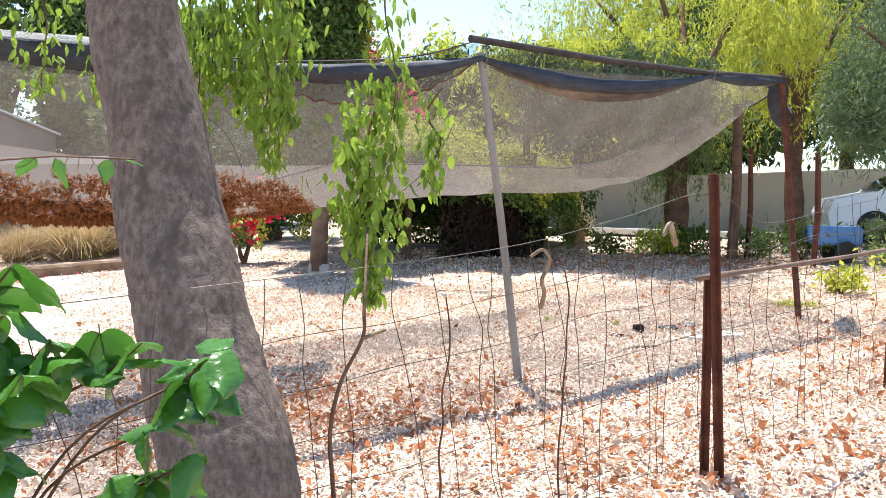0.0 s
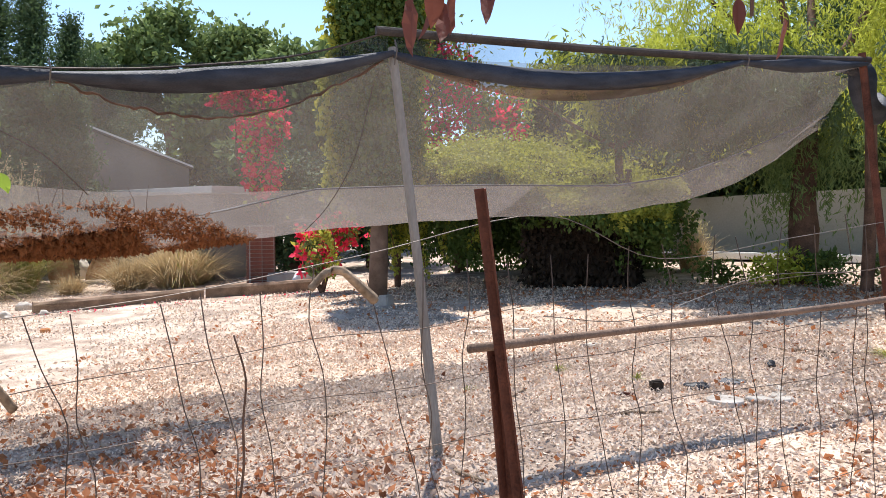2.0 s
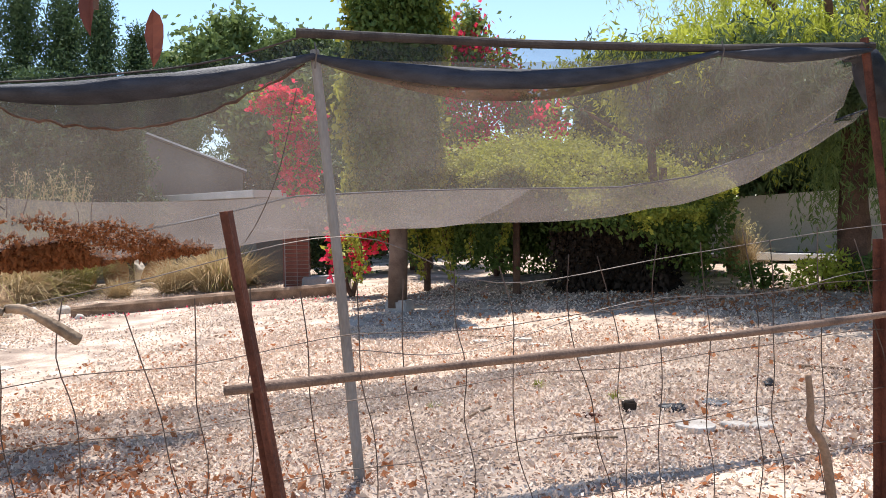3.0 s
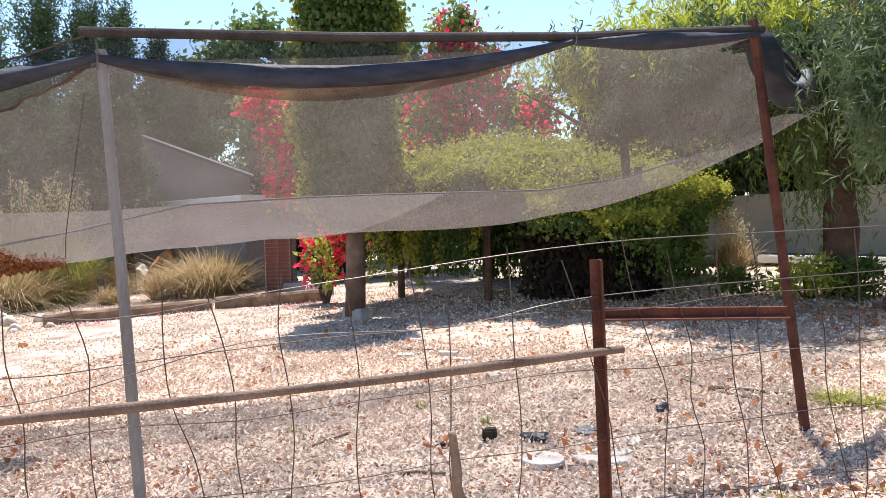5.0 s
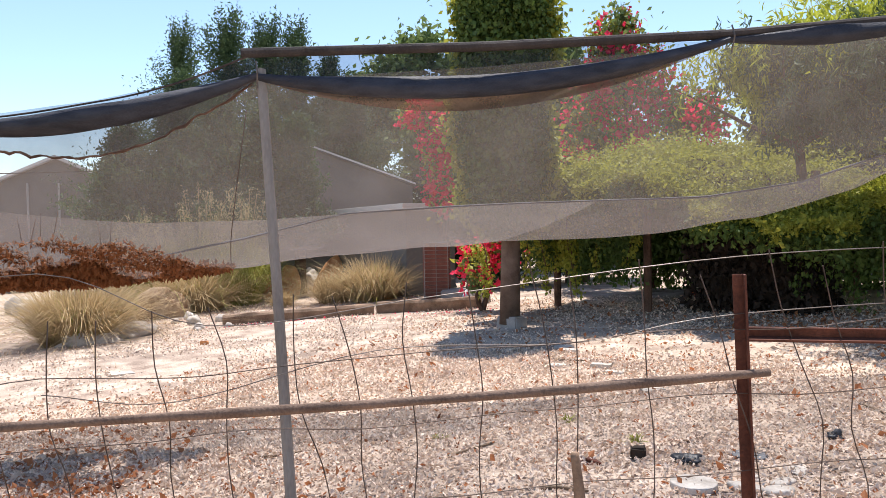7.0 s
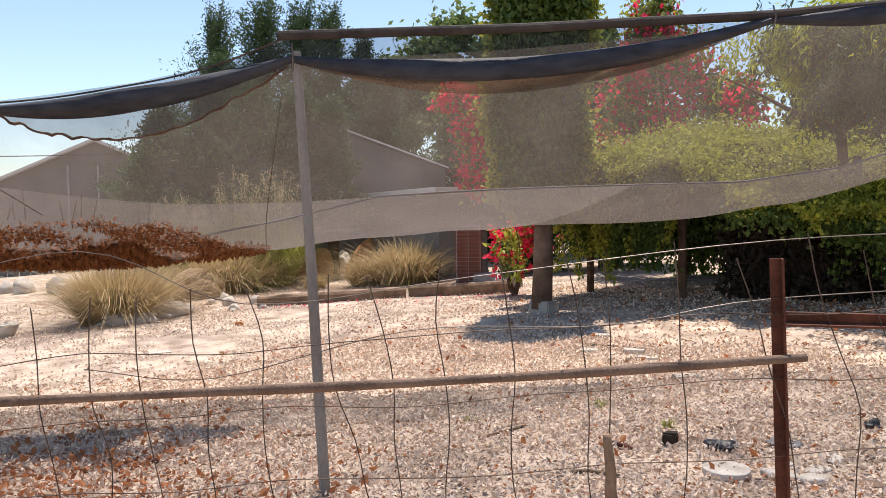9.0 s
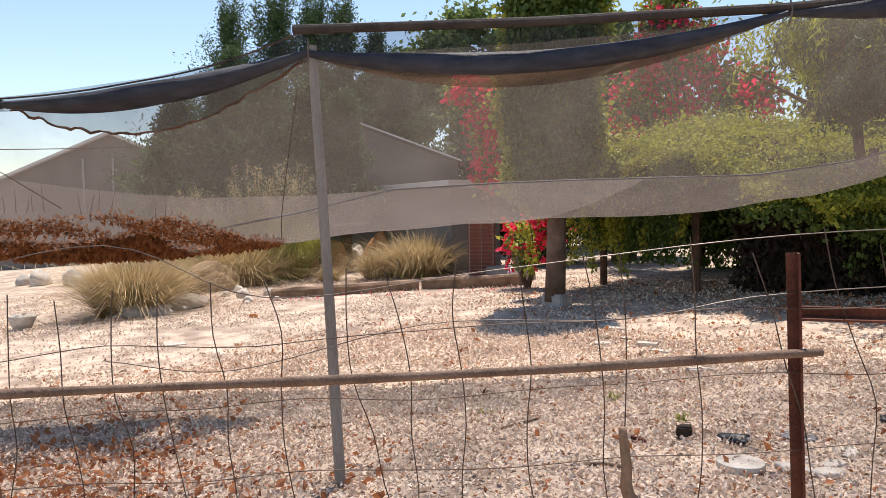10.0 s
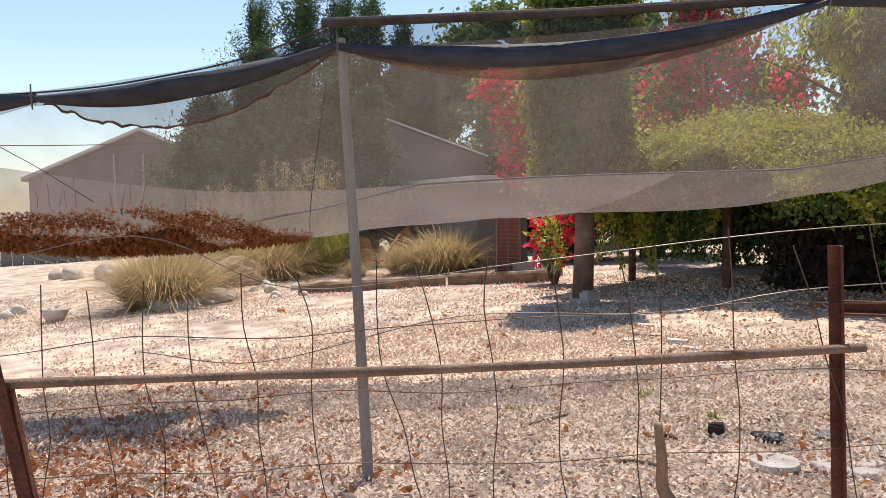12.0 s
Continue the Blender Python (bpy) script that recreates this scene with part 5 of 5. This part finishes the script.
def grass_clump(name, x, y, w, h, n, mat, label, seed, lean=0.68, group="grass clumps", plumes=0):
    """Arching blades from one foot."""
    t = thing(name, (x, y, lay(x, y) if x > -14 else ground_z(x, y)), label, "grass", group)
    q = np.random.default_rng(seed)
    tall, arching = ([], []), ([], [])
    for i in range(int(n * 1.7)):
        a, k = q.uniform(0, 2 * math.pi), abs(q.normal()) * 0.62
        foot = np.array([math.cos(a) * w * 0.24 * q.random(), math.sin(a) * w * 0.24 * q.random(), -0.02])
        out = np.array([math.cos(a), math.sin(a), 0]) + q.normal(size=3) * 0.38 * np.array([1, 1, 0.4])
        side = np.array([-math.sin(a), math.cos(a), 0]) * (0.004 + 0.004 * q.random()) * (1 + 0.1 * min(w, 2))
        ln, bend = h * (0.55 + 0.55 * q.random()), min(1.25, k * lean)
        verts, faces = tall if bend < 0.28 else arching
        b, droop = len(verts), q.uniform(0.4, 1.5)
        for j in range(5):
            s = j / 4
            c = foot + out * (w * 0.5 * (bend * s + 0.5 * bend * s * s)) + np.array([0, 0, ln * (s - (0.3 + 0.3 * bend) * droop * s ** 3)])
            verts += [tuple(c - side * (1 - s * 0.8)), tuple(c + side * (1 - s * 0.8))]
        faces += [(b + 2 * j, b + 2 * j + 1, b + 2 * j + 3, b + 2 * j + 2) for j in range(4)]
    part("upright_blade_mass", tall, mat, t, kind="stuff")
    part("arching_blade_mass", arching, mat, t, kind="stuff")
    for i in range(plumes):
        a = q.uniform(0, 2 * math.pi)
        tip = Vector((math.cos(a) * w * 0.45 * q.random(), math.sin(a) * w * 0.45 * q.random(), h * q.uniform(0.85, 1.25)))
        part("stalk", tube([(0, 0, 0), tip * 0.6, tip], 0.006, 4), M_STRAW, t)
        k = q.random(150)
        pts = np.array(tip)[None, :] * (0.62 + 0.4 * k)[:, None] + q.normal(size=(150, 3)) * (0.17 * (1.15 - k))[:, None]
        part("plume", leaf_cloud(pts, 0.075, 0.14, -0.4), M_PLUME, t, "pale feathery plume", kind="stuff")
    return t


for i, (x, y, w, h, n) in enumerate(((-9.5, 7.55, 2.5, 1.3, 3000), (-12.0, 11.0, 3.0, 1.3, 2800), (-13.2, 12.6, 2.2, 1.1, 1200), (-8.6, 13.4, 2.2, 1.15, 2000), (-9.6, 13.1, 1.5, 0.9, 900), (-14.6, 11.2, 2.2, 1.1, 900), (-10.4, 12.3, 0.9, 0.5, 400), (-15.6, 13.0, 2.2, 1.0, 900))):
    grass_clump("dry_grass_clump", x, y, w, h, n, M_STRAW, "large arching clump of dry straw-coloured grass", 200 + i)
    if i in (0, 1, 3):
        grass_clump("grass_clump", x + 0.15, y - 0.1, w * 0.6, h * 0.85, 260, M_GRASS, "green blades growing among dry grass", 240 + i)
for i, (x, y, w, h) in enumerate(((-12.6, 11.6, 2.2, 2.3), (-13.3, 10.9, 2.2, 2.0), (-12.0, 12.3, 2.0, 2.2), (-14.0, 10.6, 2.0, 1.8))):
    grass_clump("plume_grass", x, y, w, h, 1700, M_GRASS if i < 3 else M_STRAW, "tall green grass with pale feathery plumes", 260 + i, 0.6, "plume grasses", 16)
grass_clump("dry_grass_clump", 1.35, 15.5, 0.9, 0.95, 500, M_STRAW, "dry tan grass clump before the plastered wall", 280, 0.6, plumes=6)
for i, (x, y, w, h, n) in enumerate(((3.5, 8.05, 0.38, 0.12, 200), (3.7, 8.0, 0.3, 0.1, 110), (3.4, 6.1, 0.16, 0.08, 24), (4.0, 6.4, 0.3, 0.1, 50), (0.75, 7.0, 0.12, 0.1, 30), (1.45, 6.75, 0.12, 0.1, 30), (0.2, 6.2, 0.12, 0.08, 24))):
    grass_clump("grass_tuft", x, y, w, h, n, M_GRASS, "small tuft of green grass on the dry ground", 290 + i, 0.8, "grass tufts")


def low_shrub(x, y, w, h, n, mat, label, seed, size=0.1):
    t = thing("low_shrub", (x, y, lay(x, y)), label, "shrub", "low shrubs")
    for i in range(4):
        part("stem", limb((0, 0, -0.02), (w * 0.3 * math.cos(i * 1.6), w * 0.3 * math.sin(i * 1.6), h * 0.7), 0.015, 0.005, 0.05, seed + i), M_BARK_RED, t)
    part("leaves", leaf_cloud(cloud_points(n, (0, 0, h * 0.55), (w * 0.5, w * 0.5, h * 0.45), 0.5, 14, seed), size, 0.4, 0.1), mat, t)


for i, (x, y, w, h, n, mat) in enumerate(((3.4, 13.0, 0.7, 0.5, 700, M_IVY), (2.7, 13.1, 0.8, 0.55, 800, M_PEPPER), (4.2, 12.6, 0.8, 0.5, 800, M_ROUND), (4.9, 12.2, 0.9, 0.6, 800, M_IVY), (5.6, 9.8, 1.0, 0.7, 900, M_PEPPER), (1.9, 13.4, 0.6, 0.4, 400, M_IVY), (6.0, 11.6, 1.2, 0.9, 900, M_ROUND), (4.3, 8.8, 0.5, 0.35, 300, M_PEPPER))):
    low_shrub(x, y, w, h, n, mat, "low leafy shrub growing under the pepper tree", 310 + i)

petals = np.random.default_rng(401)
pts = []
for i in range(150):
    k = petals.random()
    x, y = -8.0 + 3.4 * k + petals.normal() * 0.25, 9.6 + 3.1 * k + petals.normal() * 0.3
    pts.append((x, y, lay(x, y) + 0.012))
solo("fallen_petals", leaf_cloud(pts, 0.035, 0.8, 0.0, 0.4), M_RED, "fallen crimson bracts scattered along the edging timbers", "petals", kind="stuff")

# ---- beyond the pen ----
solo("kerb", block((8.5, 0.16, 0.14), 0.02, (0, 0, 0.06)), M_FASCIA, "pale concrete kerb of the driveway before the wall", "kerb", kind="structure", loc=(5.6, 16.2, ground_z(5.6, 16.2)), turn=-14)
solo("driveway", block((12, 1.7, 0.06), 0.0, (0, 0, 0.0)), material("asphalt", (0.10, 0.10, 0.105), (0.17, 0.165, 0.16), 2, 0.9, 60, 0.3), "grey asphalt driveway along the wall", "driveway", kind="structure", loc=(6.0, 17.0, ground_z(6, 17.0) + 0.01), turn=-14)


def car(x, y, turn):
    c = thing("parked_car", (x, y, ground_z(x, y)), "pale blue-white hatchback parked beside the wall", "car", turn=turn)
    paint = material("car_paint", (0.52, 0.58, 0.66), (0.60, 0.66, 0.72), 1, 0.25, 20, 0.0, spec=0.6)
    glass = material("car_glass", (0.015, 0.02, 0.025), (0.03, 0.04, 0.05), 1, 0.06, 20, 0.0, spec=0.9)
    rubber = material("tyre_rubber", (0.015, 0.015, 0.015), (0.03, 0.03, 0.03), 6, 0.8, 60, 0.2)
    side = ((-2.0, 0.35), (-2.02, 0.75), (-1.85, 1.0), (-1.3, 1.45), (-0.4, 1.52), (0.45, 1.42), (1.15, 0.98), (1.9, 0.82), (2.0, 0.55), (1.95, 0.3))
    v, f = [], []
    for w, inset in ((-0.84, 0.0), (-0.78, 1.0), (0.78, 1.0), (0.84, 0.0)):
        for px, pz in side:
            tuck = 0.14 if pz > 1.1 else 0.0
            v.append((px, w * (1 - tuck * (1 - inset * 0)), pz))
    n = len(side)
    for i in range(3):
        for k in range(n):
            f.append((i * n + k, i * n + (k + 1) % n, (i + 1) * n + (k + 1) % n, (i + 1) * n + k))
    f += [tuple(range(n)), tuple(3 * n + k for k in range(n - 1, -1, -1))]
    part("body", (v, f), paint, c, smooth=False)
    part("windscreen", ([(0.50, -0.64, 1.40), (0.50, 0.64, 1.40), (1.14, 0.7, 1.02), (1.14, -0.7, 1.02), (0.52, -0.64, 1.42), (0.52, 0.64, 1.42), (1.17, 0.7, 1.035), (1.17, -0.7, 1.035)], [(4, 5, 6, 7), (0, 3, 2, 1), (0, 1, 5, 4), (2, 3, 7, 6)]), glass, c)
    for sg in (-1, 1):
        part("side_window", ([(-1.2, 0.735 * sg, 1.4), (0.35, 0.735 * sg, 1.37), (0.95, 0.80 * sg, 1.05), (-1.55, 0.80 * sg, 1.05), (-1.2, 0.75 * sg, 1.4), (0.35, 0.75 * sg, 1.37), (0.95, 0.86 * sg, 1.05), (-1.55, 0.86 * sg, 1.05)], [(4, 5, 6, 7), (0, 1, 2, 3), (0, 4, 7, 3), (1, 5, 6, 2), (0, 1, 5, 4)]), glass, c)
        for wx in (-1.25, 1.2):
            ww = part("wheel", tube([(wx, 0.70 * sg, 0.31), (wx, 0.72 * sg, 0.31), (wx, 0.86 * sg, 0.31), (wx, 0.88 * sg, 0.31)], [0.27, 0.31, 0.31, 0.26], 24), rubber, c)
            part("rim", tube([(wx, 0.86 * sg, 0.31), (wx, 0.895 * sg, 0.31)], [0.19, 0.18], 18), M_WIRE_PALE, ww)
    for sg in (-1, 1):
        part("headlight", block((0.12, 0.3, 0.13), 0.03, (1.9, 0.58 * sg, 0.72)), M_FASCIA, c)
    return c


car(8.1, 14.9, 172)
cart = thing("blue_cart", (5.25, 11.9, lay(5.25, 11.9)), "blue metal garden cart beside the posts", "cart")
M_BLUE = material("blue_paint", (0.06, 0.15, 0.34), (0.13, 0.26, 0.48), 6, 0.6, 40, 0.2)
part("tray", block((0.75, 0.5, 0.3), 0.03, (0, 0, 0.42)), M_BLUE, cart)
for sg in (-1, 1):
    part("wheel", tube([(0.1, 0.3 * sg, 0.17), (0.1, 0.35 * sg, 0.17)], 0.17, 18), bpy.data.materials["tyre_rubber"], cart)
    part("leg", tube([(-0.3, 0.2 * sg, -0.02), (-0.3, 0.2 * sg, 0.3)], 0.015, 6), M_BLUE, cart)
far_fence = thing("sheet_fence", (-31, 11.0, ground_z(-31, 11)), "grey corrugated sheet fence across the far yard", "fence")
for i in range(40):
    o = Vector((0.45, 0.89, 0)) * (i - 22) * 0.42
    part("sheet", block((0.4, 0.05, 1.3), 0.01, (0, 0, 0)), M_SHED, far_fence).matrix_basis = pose(o.x, o.y, 0.5, 0, 0, 63)
wire = [Vector((-34, 2, 4.3)), Vector((-32, 10, 4.05)), Vector((-29, 19, 4.4))]
line_ = thing("power_line", (-32, 10, ground_z(-32, 10)), "overhead power line strung between two poles", "power line")
part("cable", tube([p - Vector((-32, 10, ground_z(-32, 10))) for p in curve_points(wire, 8)], 0.02, 5), M_WIRE, line_)
for p in (wire[0], wire[2]):
    q = Vector((p.x + 32, p.y - 10, 0))
    part("pole", tube([q + Vector((0, 0, -0.5)), q + Vector((0, 0, 6.2))], 0.12, 8), M_BARK_RED, line_)

# ---- leaf litter and grit ----
r = np.random.default_rng(77)


def scatter(n, x0, x1, y0, y1, keep):
    out = []
    while len(out) < n:
        x, y = r.uniform(x0, x1), r.uniform(y0, y1)
        if r.random() < keep(x, y):
            out.append((x, y, lay(x, y) + 0.006 + 0.012 * r.random()))
    return out


def flat_ways(n, tilt):
    a = r.random(n) * 2 * math.pi
    return np.stack([np.cos(a), np.sin(a), r.normal(size=n) * tilt], 1)


def patch(x, y):
    """Where brown leaves gather: along the fence and by the leaning tree."""
    k = abs((x - 1.58) * FENCE_SIDE.x + (y - 3.07) * FENCE_SIDE.y - 0.05)
    g = math.exp(-(k / 0.8) ** 2) + 0.5 * math.exp(-(((x + 1.2) / 1.6) ** 2 + ((y - 4.2) / 1.1) ** 2))
    g += 1.2 * math.exp(-(((x + 0.9) / 1.3) ** 2 + ((y - 3.6) / 0.9) ** 2))
    g += 0.6 * math.exp(-(((x - 1.4) / 2.2) ** 2 + ((y - 12.2) / 1.2) ** 2))
    g += 0.45 * math.exp(-(((x - 3.6) / 1.3) ** 2 + ((y - 12.0) / 1.0) ** 2)) + 0.5 * math.exp(-(((x - 4.6) / 1.2) ** 2 + ((y - 6.5) / 1.5) ** 2))
    return min(1, max(0.03, g * (0.55 + 0.9 * noise.noise(Vector((x * 0.9, y * 0.9, 4))))))


def flat_leaves(pts, size, mat, name, label, aspect=0.6, tilt=0.25):
    ob = solo(name, leaf_cloud(pts, size, aspect, 0.0, 0.45, flat_ways(len(pts), tilt)), mat, label, "leaf litter", kind="stuff")
    return ob


flat_leaves(scatter(8000, -4.5, 6.5, 0.2, 13.5, patch), 0.058, M_LITTER, "leaf_litter", "orange-brown fallen leaves strewn over the ground", 0.6, 0.6)
flat_leaves(scatter(12000, -4.0, 6.0, 1.5, 13.5, lambda x, y: min(1, 0.25 + patch(x, y) + 0.5 * noise.noise(Vector((x * 1.7, y * 1.7, 21))))), 0.032, M_LITTER, "leaf_litter", "small crumbled brown leaves strewn over the ground", 0.5, 0.6)
flat_leaves(scatter(11000, -4.5, 6.5, 0.2, 13.5, lambda x, y: min(1, patch(x, y) + 0.12)), 0.06, M_LITTER_PALE, "leaf_litter", "pale dry leaves strewn over the ground", 0.5, 0.4)
flat_leaves(scatter(110000, -3.6, 5.0, 2.4, 9.5, lambda x, y: 0.75 + 0.6 * noise.noise(Vector((x * 1.3, y * 1.3, 9)))), 0.029, M_CHIP, "wood_chips", "grit and small dry chips covering the ground", 0.5, 0.95)
flat_leaves(scatter(60000, -15.5, 6.5, 4.5, 14.5, lambda x, y: 0.4 + 0.9 * noise.noise(Vector((x * 0.8, y * 0.8, 2)))), 0.038, M_CHIP, "wood_chips", "grit and small dry chips covering the far ground", 0.5, 0.9)
